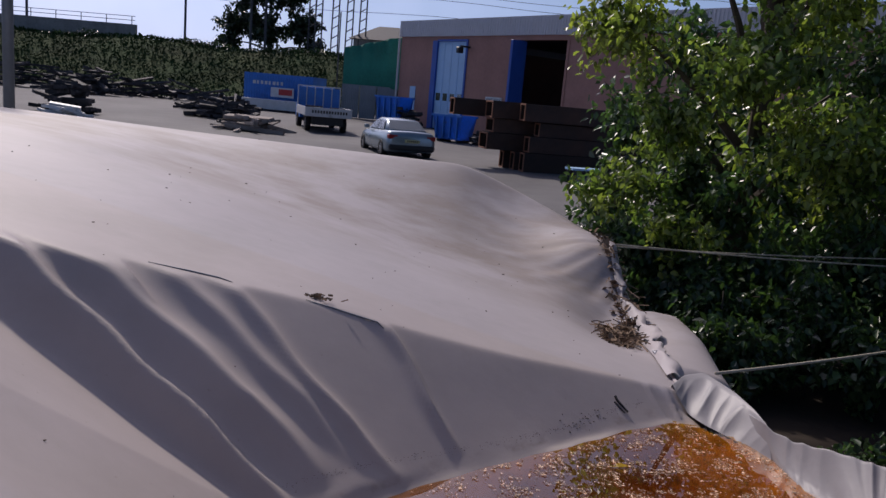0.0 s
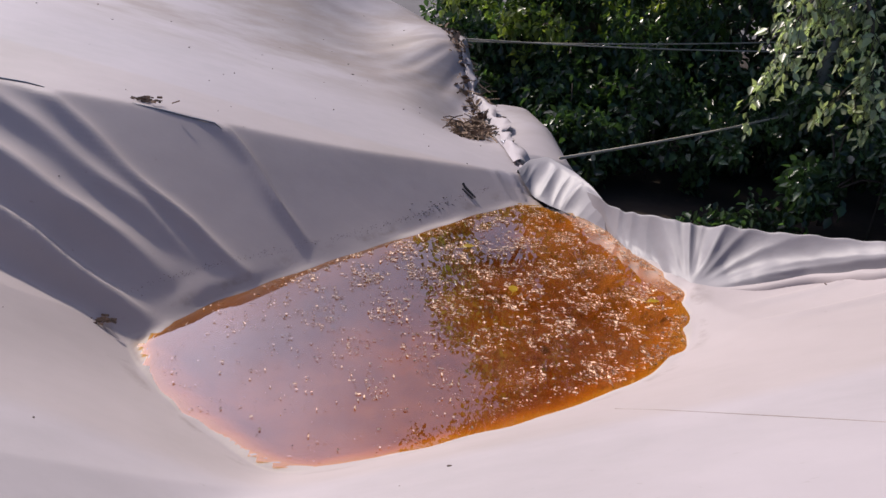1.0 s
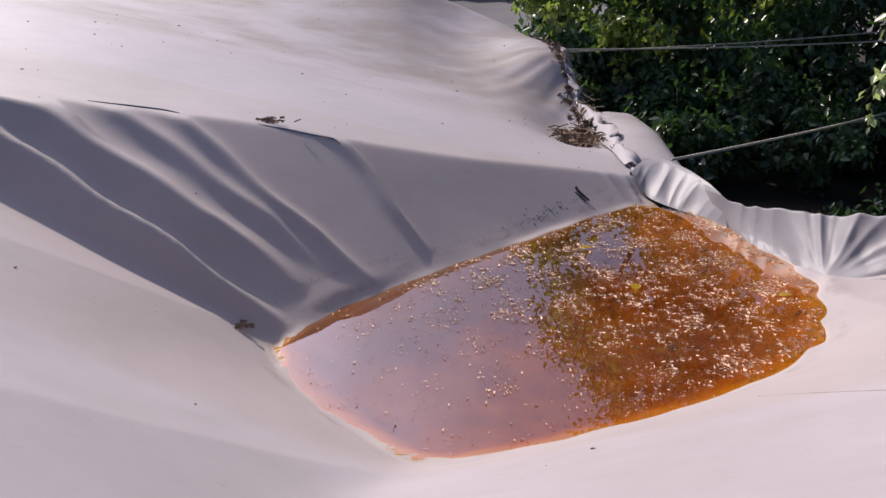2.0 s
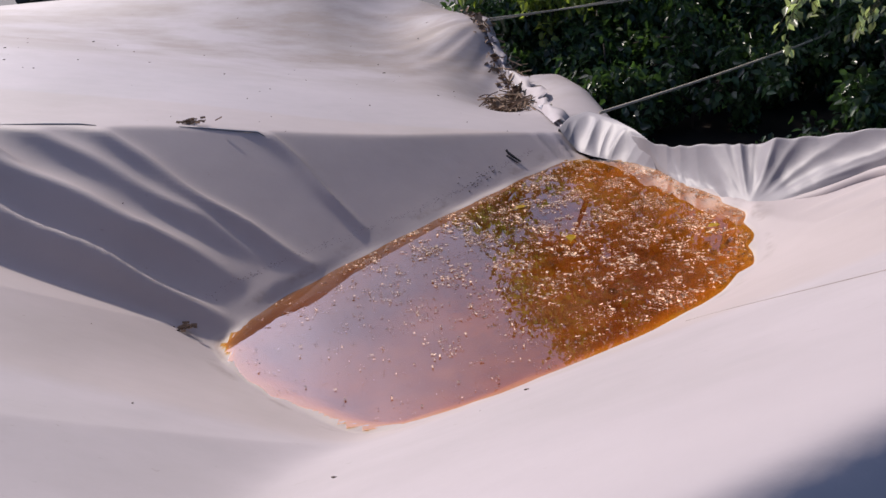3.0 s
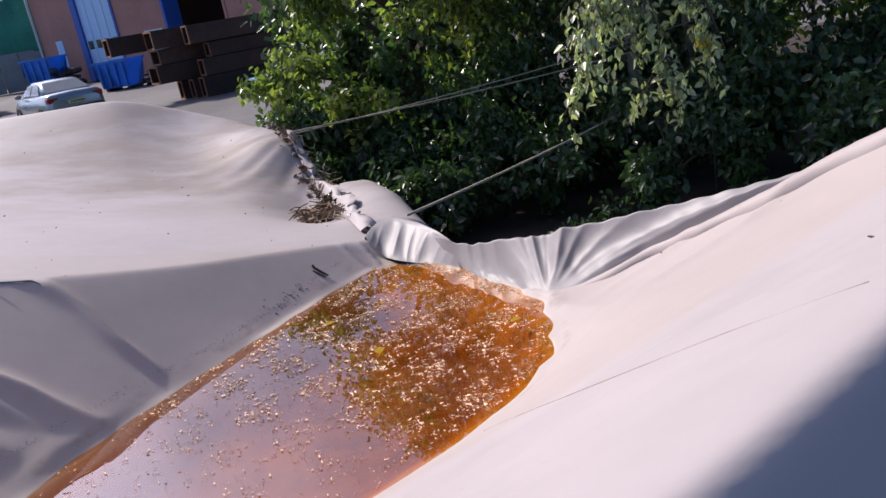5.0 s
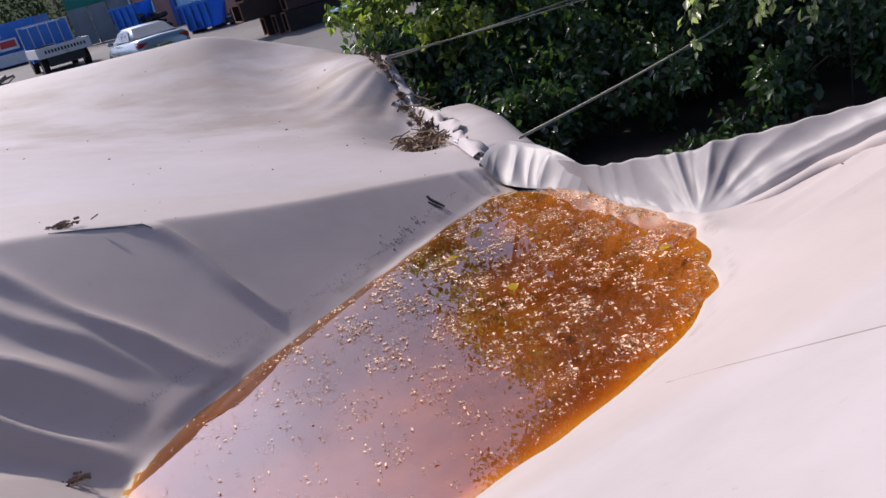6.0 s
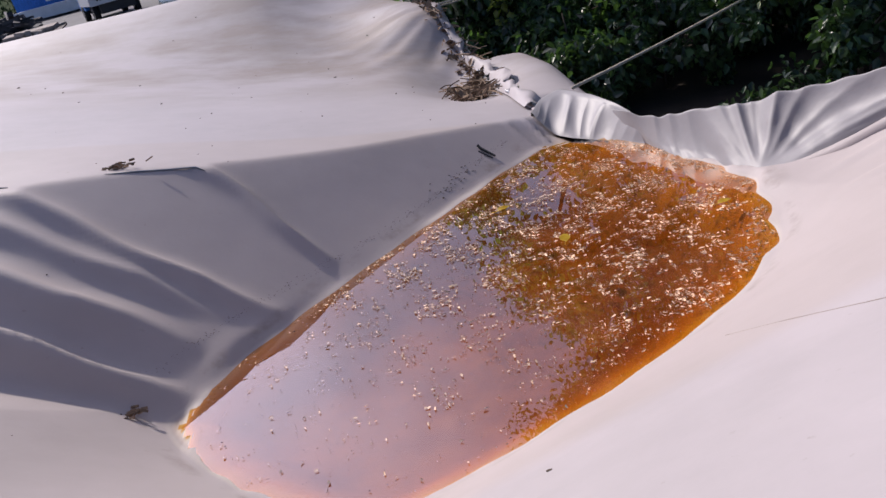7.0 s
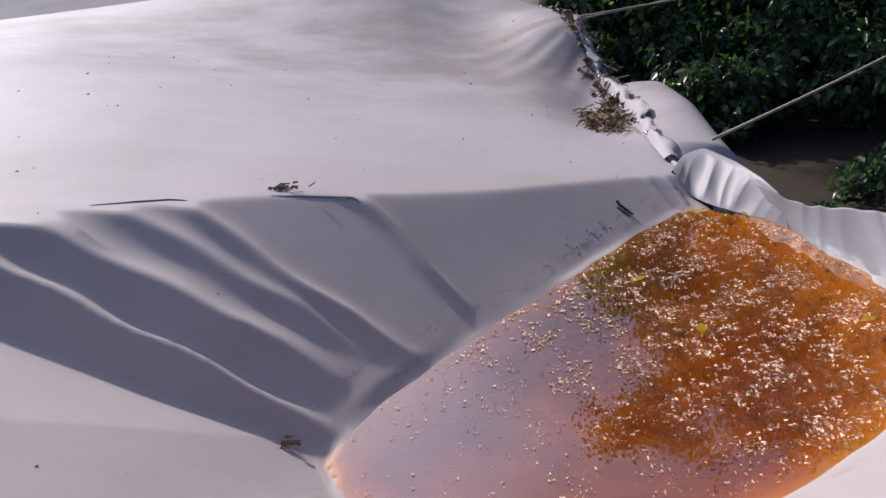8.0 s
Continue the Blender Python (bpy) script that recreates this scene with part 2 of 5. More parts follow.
DOORBLUE = mat("pale_blue_door_paint", (0.42, 0.64, 0.90), 0.5, scale=0.8, vary=0.08)
FRAMEBLUE = mat("blue_frame_paint", (0.03, 0.10, 0.42), 0.5, scale=1.5, vary=0.12)
BINBLUE = mat("blue_skip_paint", (0.04, 0.19, 0.60), 0.45, scale=1.5, vary=0.2, alt=(0.09, 0.07, 0.07), alt_scale=2.2, alt_cut=(0.62, 0.75))
# near-black: the shade inside the open bay is put into the colour
DARK = mat("shaded_interior", (0.012, 0.012, 0.018), 0.9, scale=1, vary=0.2)
GREEN = mat("green_netting", (0.025, 0.20, 0.135), 0.8, scale=0.7, vary=0.3)
GALV = mat("galvanised_steel", (0.22, 0.24, 0.26), 0.5, metal=0.4, scale=1.2, vary=0.2)
RUST = mat("rusted_steel", (0.038, 0.024, 0.02), 0.8, scale=0.7, vary=0.35, bump=0.3, bump_scale=25, objrand=0.35, alt=(0.06, 0.03, 0.021), alt_scale=0.9)
RUSTEDGE = mat("orange_rust_edge", (0.27, 0.12, 0.07), 0.85, scale=2, vary=0.3)
CARPAINT = mat("silver_blue_car_paint", (0.30, 0.36, 0.40), 0.24, metal=0.5, scale=1, vary=0.05)
RUBBER = mat("black_rubber", (0.015, 0.015, 0.016), 0.8, vary=0.2)
ALLOY = mat("alloy_wheel", (0.4, 0.4, 0.42), 0.35, metal=0.8, vary=0.1)
TAILRED = mat("red_tail_lens", (0.30, 0.012, 0.012), 0.2, vary=0.1)
PLATE = mat("pale_plate", (0.65, 0.60, 0.30), 0.5, vary=0.05)
WHITEPAINT = mat("dirty_white_paint", (0.62, 0.62, 0.62), 0.5, scale=2, vary=0.15, alt=(0.35, 0.32, 0.30), alt_scale=2.0, alt_cut=(0.58, 0.75))
GLASS = glass_mat("dark_window_glass", (0.03, 0.04, 0.05))
# pale blue base colour holds the sky's reflection in the rear window
REARGLASS = glass_mat("sky_reflection_rear_glass", (0.16, 0.21, 0.24))
TIMBER = mat("grey_timber", (0.27, 0.23, 0.20), 0.85, scale=2, vary=0.3, objrand=0.3)
SCRAP = mat("dark_scrap", (0.045, 0.042, 0.045), 0.8, scale=2, vary=0.5, objrand=0.6, alt=(0.16, 0.12, 0.11), alt_scale=1.1, alt_cut=(0.55, 0.7))
CONCRETE = mat("weathered_concrete", (0.30, 0.28, 0.26), 0.9, scale=0.4, vary=0.2, alt=(0.2, 0.19, 0.18), alt_scale=0.5)
MAST = mat("mast_steel", (0.07, 0.07, 0.08), 0.7, vary=0.2)
ROPE = mat("fibre_rope", (0.42, 0.38, 0.30), 0.9, scale=30, vary=0.3)
BARK = mat("tree_bark", (0.075, 0.06, 0.045), 0.95, scale=6, vary=0.35, bump=0.5, bump_scale=30)
BIRCHBARK = mat("pale_birch_bark", (0.30, 0.27, 0.20), 0.85, scale=5, vary=0.25, alt=(0.06, 0.05, 0.04), alt_scale=6, alt_cut=(0.55, 0.62))
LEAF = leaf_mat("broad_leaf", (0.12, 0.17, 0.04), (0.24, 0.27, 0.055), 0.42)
# darker copy of the leaf: the hedge's shade is put into its colour
SHADELEAF = leaf_mat("shaded_undergrowth_leaf", (0.05, 0.09, 0.034), (0.07, 0.12, 0.04), 0.3)
BIRCHLEAF = leaf_mat("birch_leaf", (0.38, 0.42, 0.25), (0.47, 0.50, 0.31), 0.33)
YELLOWLEAF = leaf_mat("yellow_leaf", (0.72, 0.52, 0.03), (0.60, 0.42, 0.03), 0.2)
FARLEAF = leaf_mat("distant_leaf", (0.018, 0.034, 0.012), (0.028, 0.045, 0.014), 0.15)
TWIG = mat("dry_twig", (0.22, 0.15, 0.095), 0.9, scale=8, vary=0.3, island=0.6)
FLECK = mat("floating_fleck", (0.60, 0.42, 0.27), 0.7, scale=3, vary=0.5, island=0.85)
MUCK = mat("dried_muck", (0.08, 0.06, 0.045), 0.95, scale=20, vary=0.4, island=0.5)
STEEL = mat("buckle_steel", (0.35, 0.35, 0.37), 0.35, metal=0.8, vary=0.15)
BLACK = mat("black_plastic", (0.02, 0.02, 0.022), 0.5, vary=0.2)
RED = mat("red_paint", (0.45, 0.03, 0.03), 0.5, vary=0.15)


# ---- mesh helpers ----
def part(name, bm, material, parent=None, label="", smooth=False):
    me = bpy.data.meshes.new(name)
    bm.normal_update()
    bm.to_mesh(me)
    bm.free()
    if smooth:
        me.polygons.foreach_set("use_smooth", [True] * len(me.polygons))
    me.materials.append(material)
    ob = new(name, me)
    if parent:
        ob.parent = parent
    return tagged(ob, label)


def sheet(name, verts, faces, material, parent=None, smooth=True):
    me = bpy.data.meshes.new(name)
    me.from_pydata(verts, [], faces)
    me.polygons.foreach_set("use_smooth", [smooth] * len(me.polygons))
    me.materials.append(material)
    ob = new(name, me)
    if parent:
        ob.parent = parent
    return ob


def thing(name, m, label, category, group="", kind=""):
    ob = new(name)
    ob.matrix_basis = m
    return tagged(ob, label, category, group, kind)


def box(bm, x0, x1, y0, y1, z0, z1, bevel=0.0, m=None):
    r = bmesh.ops.create_cube(bm, size=1.0)["verts"]
    for v in r:
        v.co = Vector(((x0 + x1) / 2 + v.co.x * (x1 - x0), (y0 + y1) / 2 + v.co.y * (y1 - y0), (z0 + z1) / 2 + v.co.z * (z1 - z0)))
    if bevel:
        es = list({e for v in r for e in v.link_edges})
        r = list({v for f in bmesh.ops.bevel(bm, geom=es, offset=bevel, segments=1, affect="EDGES")["faces"] for v in f.verts} | {v for v in r if v.is_valid})
    if m is not None:
        bmesh.ops.transform(bm, matrix=m, verts=[v for v in r if v.is_valid])
    return bm


def tube(bm, pts, radii, sides=6):
    """A tapered tube through points."""
    pts = [Vector(p) for p in pts]
    if isinstance(radii, (int, float)):
        radii = [radii] * len(pts)
    rings = []
    for i, p in enumerate(pts):
        d = (pts[min(i + 1, len(pts) - 1)] - pts[max(i - 1, 0)]).normalized()
        q = d.to_track_quat("Z", "Y")
        rings.append([bm.verts.new(p + q @ Vector((radii[i] * math.cos(k * math.tau / sides), radii[i] * math.sin(k * math.tau / sides), 0))) for k in range(sides)])
    for a, b in zip(rings, rings[1:]):
        for k in range(sides):
            bm.faces.new((a[k], a[(k + 1) % sides], b[(k + 1) % sides], b[k]))
    bm.faces.new(list(reversed(rings[0])))
    bm.faces.new(rings[-1])
    return bm


def loft(bm, rings):
    """Skin between closed rings of equal length."""
    rs = [[bm.verts.new(p) for p in r] for r in rings]
    k = len(rs[0])
    for a, b in zip(rs, rs[1:]):
        for i in range(k):
            bm.faces.new((a[i], a[(i + 1) % k], b[(i + 1) % k], b[i]))
    bm.faces.new(list(reversed(rs[0])))
    bm.faces.new(rs[-1])
    return bm


def leaves(name, centres, sizes, rng, material, parent, droop=0.5, width=0.62, label=""):
    """Folded pointed leaves, each four triangles, at the given places."""
    n = len(centres)
    d = rng.normal(size=(n, 3))
    d[:, 2] -= droop * 2.0
    d /= np.linalg.norm(d, axis=1)[:, None]
    up = rng.normal(size=(n, 3)) * 0.75 + np.array([-0.15, -0.25, 1.0])
    side = np.cross(d, up)
    side /= np.linalg.norm(side, axis=1)[:, None]
    nor = np.cross(side, d)
    s = np.asarray(sizes)[:, None]
    w = s * width * 0.5 * rng.uniform(0.75, 1.2, (n, 1))
    fold = s * rng.uniform(0.05, 0.16, (n, 1))
    curl = s * rng.uniform(-0.05, 0.22, (n, 1))
    c = np.asarray(centres)
    v = np.stack([c, c + d * s * 0.35 + side * w + nor * fold, c + d * s * 0.72 + side * w * 0.62 + nor * (fold - curl * 0.5),
                  c + d * s - nor * curl, c + d * s * 0.72 - side * w * 0.62 + nor * (fold - curl * 0.5), c + d * s * 0.35 - side * w + nor * fold], axis=1).reshape(-1, 3)
    i = np.arange(n)[:, None] * 6
    f = np.concatenate([i + np.array([[0, 1, 2, 3]]), i + np.array([[0, 3, 4, 5]])])
    me = bpy.data.meshes.new(name)
    me.vertices.add(len(v))
    me.vertices.foreach_set("co", v.ravel())
    me.loops.add(f.size)
    me.loops.foreach_set("vertex_index", f.ravel())
    me.polygons.add(len(f))
    me.polygons.foreach_set("loop_start", np.arange(len(f)) * 4)
    me.update(calc_edges=True)
    me.materials.append(material)
    ob = new(name, me)
    ob.parent = parent
    return tagged(ob, label)


# ---- the tarpaulin ----
def smax(a, b, k):
    return 0.5 * (a + b + np.sqrt((a - b) ** 2 + k * k))


def smin(a, b, k):
    return -smax(-a, -b, k)


def soft(d, k):
    return 0.5 * (d + np.sqrt(d * d + k * k))


def bumps(x, y, scale, seed):
    """Slow waves of fabric."""
    r = np.random.RandomState(seed)
    z = np.zeros_like(x)
    for _ in range(7):
        a, p, f = r.uniform(0, math.tau), r.uniform(0, math.tau), r.uniform(0.6, 1.7) / scale
        z += np.sin((x * math.cos(a) + y * math.sin(a)) * f * math.tau + p)
    return z / 7


# ridges on the steep face: foot and top (along, up), bow, width below and above the ridge line, height
FOLDS = [(0.606, 0.14, 0.585, 0.66, 0.0, 0.034, 0.022, 0.024), (0.33, 0.08, 0.03, 0.86, -0.035, 0.045, 0.036, 0.028), (0.19, 0.17, -0.17, 0.92, 0.0, 0.048, 0.042, 0.022),
         (0.06, 0.13, -0.49, 1.02, 0.0, 0.080, 0.066, 0.047), (-0.29, 0.79, -0.40, 1.08, 0.0, 0.026, 0.022, 0.016), (-0.06, 0.01, -0.72, 1.08, -0.01, 0.080, 0.036, 0.052),
         (1.79, 0.0, 1.83, 0.14, 0.0, 0.014, 0.012, 0.014), (1.70, 0.0, 1.75, 0.16, 0.0, 0.012, 0.012, 0.008)]

# shoreline of the pool, going round by the near side
POOL = [(-0.215, 2.275), (-0.25, 2.14), (-0.19, 1.95), (-0.08, 1.81), (0.03, 1.715), (0.14, 1.63), (0.26, 1.605), (0.40, 1.635), (0.55, 1.69), (0.72, 1.755), (0.88, 1.825), (1.04, 1.91), (1.22, 2.03), (1.37, 2.17), (1.445, 2.33),
        (1.52, 2.57), (1.505, 2.74), (1.43, 2.94), (1.41, 3.12), (1.28, 3.31), (1.16, 3.40), (1.06, 3.41), (0.86, 3.285), (0.60, 3.045), (0.30, 2.80), (0.03, 2.55), (-0.10, 2.42)]


def shore(x, y):
    """Distance from the pool's shoreline, positive on dry cloth; the cloth puckers along it."""
    x, y = np.asarray(x, float), np.asarray(y, float)
    best, inside = np.full(x.shape, 9.0), np.zeros(x.shape, bool)
    for (ax, ay), (bx, by) in zip(POOL, POOL[1:] + POOL[:1]):
        ex, ey = bx - ax, by - ay
        t = np.clip(((x - ax) * ex + (y - ay) * ey) / (ex * ex + ey * ey), 0, 1)
        best = np.minimum(best, np.hypot(x - ax - t * ex, y - ay - t * ey))
        inside ^= ((ay > y) != (by > y)) & (x < ax + ex * (y - ay) / (ey if ey else 1e-9))
    d = np.where(inside, -best, best)
    end = np.clip((x - 1.15) / 0.2, 0, 1)
    d = d + end * 0.011 * (1 - 2 * np.abs(np.sin((y + 0.3 * x) * 15.0))) + 0.004 * np.sin(x * 23 + y * 11) + 0.003 * np.sin(x * 41 - y * 37)
    return d


def tarp_height(x, y):
    # steep face behind the pool, with its folds
    u, v = x + 0.21, y - 2.27
    a, s = u * 0.739 + v * 0.674, -u * 0.674 + v * 0.739
    wall = 0.63 * (s - 0.055 * np.exp(-(s / 0.42) ** 2) * np.clip(np.sin((a + 0.1) / 2.0 * math.pi), 0, 1)) + 0.006 * np.sin(a * 9.0) * np.exp(-(s / 0.12) ** 2)
    for a0, s0, a1, s1, bow, w0, w1, h in FOLDS:
        ln = math.hypot(a1 - a0, s1 - s0)
        dx, dy = (a1 - a0) / ln, (s1 - s0) / ln
        along, across = (a - a0) * dx + (s - s0) * dy, (a - a0) * dy - (s - s0) * dx
        t = np.clip(along / ln, 0, 1)
        across = across - 4 * bow * t * (1 - t) + 0.006 * np.sin(along * 17 + a0 * 40)
        w = np.where(across < 0, w0, w1) * (0.65 + 0.5 * t)
        fade = np.clip((along + 0.03) / (0.30 * ln), 0, 1) ** 0.8 * np.clip((ln + 0.25 - along) / 0.2, 0, 1)
        wall = wall + 1.6 * h * fade * np.exp(-((across / w) ** 2 + 0.03) ** 0.8)
    # flat top beyond the crest, running up to the far ridge
    flat = smin(0.366 - 0.255 * x - 0.08 * (y - 3.2) + 0.07 * soft(x - 0.35, 0.15), np.full_like(x, 0.98), 0.25) + 0.012 * bumps(x, y, 1.6, 3)
    ridge = 0.775 - 0.42 * soft(x + 0.18, 0.14) + 0.028 * soft(-0.6 - x, 0.5)
    b = np.clip((y - 5.0 + 0.85 * np.clip(soft(x - 0.35, 0.3) / 0.65, 0, 1.2)) / 2.4, 0, 1) ** 2
    top = flat * (1 - b) + ridge * b
    top = top + 0.05 * np.exp(-((x - 1.52) / 0.24) ** 2 - ((y - 5.2) / 0.55) ** 2)
    top = top - 0.17 * np.exp(-((x - 1.02) / 0.27) ** 2 - ((y - 5.15) / 0.6) ** 2)
    along, across = -0.70 * (x - 0.98) + 0.71 * (y - 6.15), 0.71 * (x - 0.98) + 0.70 * (y - 6.15)
    top = top + 0.155 * np.exp(-(along / np.where(along > 0, 0.5, 0.3)) ** 2 - (across / 0.33) ** 2)
    hub, reach = np.arctan2(y - 6.25, 1.25 - x), np.hypot(1.25 - x, y - 6.25)
    top = top + 0.0045 * np.clip(reach / 0.4, 0, 1) * np.exp(-((reach - 0.55) / 0.5) ** 2) * (np.sin(hub * 15 + 1.2 * np.sin(reach * 4)) + 0.6 * np.sin(hub * 27 + 2.0)) * np.clip((x + 0.6) / 0.5, 0, 1)
    # fine pulls that run from the edge towards the ridge
    pull = np.clip((x + 0.6) / 1.4, 0, 1) * np.exp(-((y - 6.5) / 0.8) ** 2)
    top = top + pull * 0.008 * (np.sin((y + 0.35 * x) * 13.0 + 1.5 * np.sin(x * 2.1)) + 0.5 * np.sin((y + 0.6 * x) * 23.0))
    top = top - 1.6 * soft(y - 7.5, 0.12)
    z = smin(wall, top, 0.008)
    # the other slopes of the hollow
    sag = np.clip(1 - ((0.629 * (x - 0.17) - 0.778 * (y - 1.61) + 0.33) / 0.5) ** 2, 0, 1)
    left = np.minimum(-0.585 * (x + 0.25) - 0.473 * (y - 2.13) - 0.05 * sag, 0.85) - 1.6 * soft(y - 2.95, 0.15) + 0.012 * bumps(x, y, 0.9, 5)
    belly = np.clip(1 - ((0.917 * (x - 0.17) + 0.399 * (y - 1.61) - 0.6) / 0.85) ** 2, 0, 1)
    near = 0.64 * (0.399 * (x - 0.17) - 0.917 * (y - 1.61)) - 0.075 * belly * np.exp(-np.clip(1.61 - y + 0.43 * (x - 0.17), 0, 9) / 0.5) + 0.010 * bumps(x, y, 1.1, 9)
    c, along = 0.78 * x + 0.62 * y, 0.62 * x - 0.78 * y
    crest = np.interp(along, [-2.45, -2.2, -2.05, -1.7, -1.3, -1.0, -0.58, -0.2, 0.0, 1.5], [-0.5, 0.02, 0.10, 0.12, 0.16, 0.20, 0.30, 0.40, 0.45, 0.75])
    brow = 3.1 - 0.09 * np.clip((-0.95 - along) / 0.6, 0, 1) + 0.12 * np.clip((y - 3.3) / 0.2, 0, 1)
    foot = np.minimum(3.06 - 0.55 * (along + 1.56), brow - 0.06)
    crest = 0.62 * crest - 0.02 - 0.06 * np.clip((-0.9 - along) / 0.35, 0, 1)
    q = (c - foot) / (brow - foot)
    # the gathered lip: folds that fan out from the pool's end
    fx, fy = x - 1.44, y - 2.5
    ang, rad = np.arctan2(fy, fx), np.hypot(fx, fy)
    gather = np.clip((rad - 0.12) / 0.3, 0, 1) * np.clip((ang + 0.95) / 0.35, 0, 1) * np.clip((2.3 - ang) / 0.3, 0, 1)
    wig = 0.7 * (1 - 2 * np.abs(np.sin(ang * 6.5 + 0.4 + 0.3 * rad)) ** 0.7) + 0.4 * (1 - 2 * np.abs(np.sin(ang * 11 + 2.0 + 0.8 * rad)) ** 0.8)
    lip = np.where(q < 0, 0.6 * (c - foot), crest * (0.35 * np.clip(q, 0, 1.08) + 0.65 * np.clip(q, 0, 1.08) ** 3)) + 0.016 * gather * wig * np.clip(rad / 0.5, 0.3, 1.2) * np.clip(q * 1.6, 0.15, 1) * np.clip(1.35 - q, 0.35, 1)
    far = np.minimum((x - 1.74) * 0.726 + (y - 2.45) * 0.687, 0.0)
    near = near + 0.125 * np.exp(far / 0.25) * np.clip((x - 1.0) / 0.5, 0, 1)
    for ax, ay, bx, by, w, h in ((1.52, 2.17, 2.06, 2.02, 0.026, 0.016), (1.58, 2.36, 1.92, 2.27, 0.022, 0.014), (1.249, 1.111, 1.30, 0.90, 0.006, 0.004), (0.996, 0.69, 1.10, 0.66, 0.012, 0.004)):
        ln = math.hypot(bx - ax, by - ay)
        dx, dy = (bx - ax) / ln, (by - ay) / ln
        t, across = ((x - ax) * dx + (y - ay) * dy) / ln, ((x - ax) * dy - (y - ay) * dx) / w
        near = near + h * np.clip(t / 0.3, 0, 1) * np.clip((1.25 - t) / 0.3, 0, 1) * np.exp(-across ** 2)
    inside = smax(z, left, 0.02)
    inside = smax(inside, smax(near, lip, 0.13), 0.04)
    inside = smax(inside, np.full_like(x, -0.15), 0.06)
    # where the sheet drops off its sides
    edge = np.interp(y, [3.55, 4.2, 5.1, 5.7, 6.2, 6.7, 7.4, 8.5], [1.21, 1.19, 1.24, 1.16, 1.10, 1.02, 0.95, 0.9])
    d = np.where(y < 3.55, c - brow, 0.78 * (x - edge))
    flap = np.clip((y - 3.75) / 0.5, 0, 1) * np.clip((6.0 - y) / 0.5, 0, 1)
    steep = 2.6 * (1 - flap) - 0.03 * flap
    inside = inside - steep * soft(d, 0.05) - 3.0 * flap * soft(d - 0.29, 0.06)
    rim = 0.40 + 0.35 * (x - 0.59)
    inside = inside - 2.6 * soft(rim - y, 0.02)
    inside = inside - 2.5 * soft(-6.5 - x, 0.2)
    # the cloth meets the water along one shoreline
    sd = shore(x, y)
    hold = np.exp(-(sd / np.where(sd > 0, 0.02, 0.10)) ** 2)
    inside = inside * (1 - hold) + hold * np.where(sd > 0, 0.5 * sd, np.maximum(0.5 * sd, -0.15))
    return np.where(sd < -0.01, np.minimum(inside, -0.004), inside)


def ground_z(y):
    return -0.79 + 0.012 * (min(max(y, -20.0), 56.0) - 27.0)


def build_tarp():
    xs = np.concatenate([np.arange(-7.2, -1.83, 0.06), np.arange(-1.8, 2.6, 0.0145), np.arange(2.6, 5.0, 0.04)])
    ys = np.concatenate([np.arange(-2.0, 0.3, 0.04), np.arange(0.3, 4.0, 0.0145), np.arange(4.0, 8.8, 0.03)])
    gx, gy = np.meshgrid(xs, ys)
    gz = tarp_height(gx, gy)
    low = -1.04
    keep = gz > low
    gz = np.maximum(gz, low)
    nx, ny = len(xs), len(ys)
    idx = np.arange(nx * ny).reshape(ny, nx)
    ok = keep[:-1, :-1] | keep[1:, :-1] | keep[:-1, 1:] | keep[1:, 1:]
    f = np.stack([idx[:-1, :-1], idx[:-1, 1:], idx[1:, 1:], idx[1:, :-1]], axis=-1)[ok]
    v = np.stack([gx, gy, gz], axis=-1).reshape(-1, 3)
    me = bpy.data.meshes.new("tarpaulin")
    me.vertices.add(len(v))
    me.vertices.foreach_set("co", v.ravel())
    me.loops.add(f.size)
    me.loops.foreach_set("vertex_index", f.ravel())
    me.polygons.add(len(f))
    me.polygons.foreach_set("loop_start", np.arange(len(f)) * 4)
    me.polygons.foreach_set("use_smooth", [True] * len(f))
    me.update(calc_edges=True)
    bm = bmesh.new()
    bm.from_mesh(me)
    bmesh.ops.delete(bm, geom=[w for w in bm.verts if not w.link_faces], context="VERTS")
    bm.to_mesh(me)
    bm.free()
    me.materials.append(TARP)
    return tagged(new("tarpaulin", me), "grey-white coated tarpaulin sagging under pooled rainwater", "tarpaulin")


tarpaulin = build_tarp()


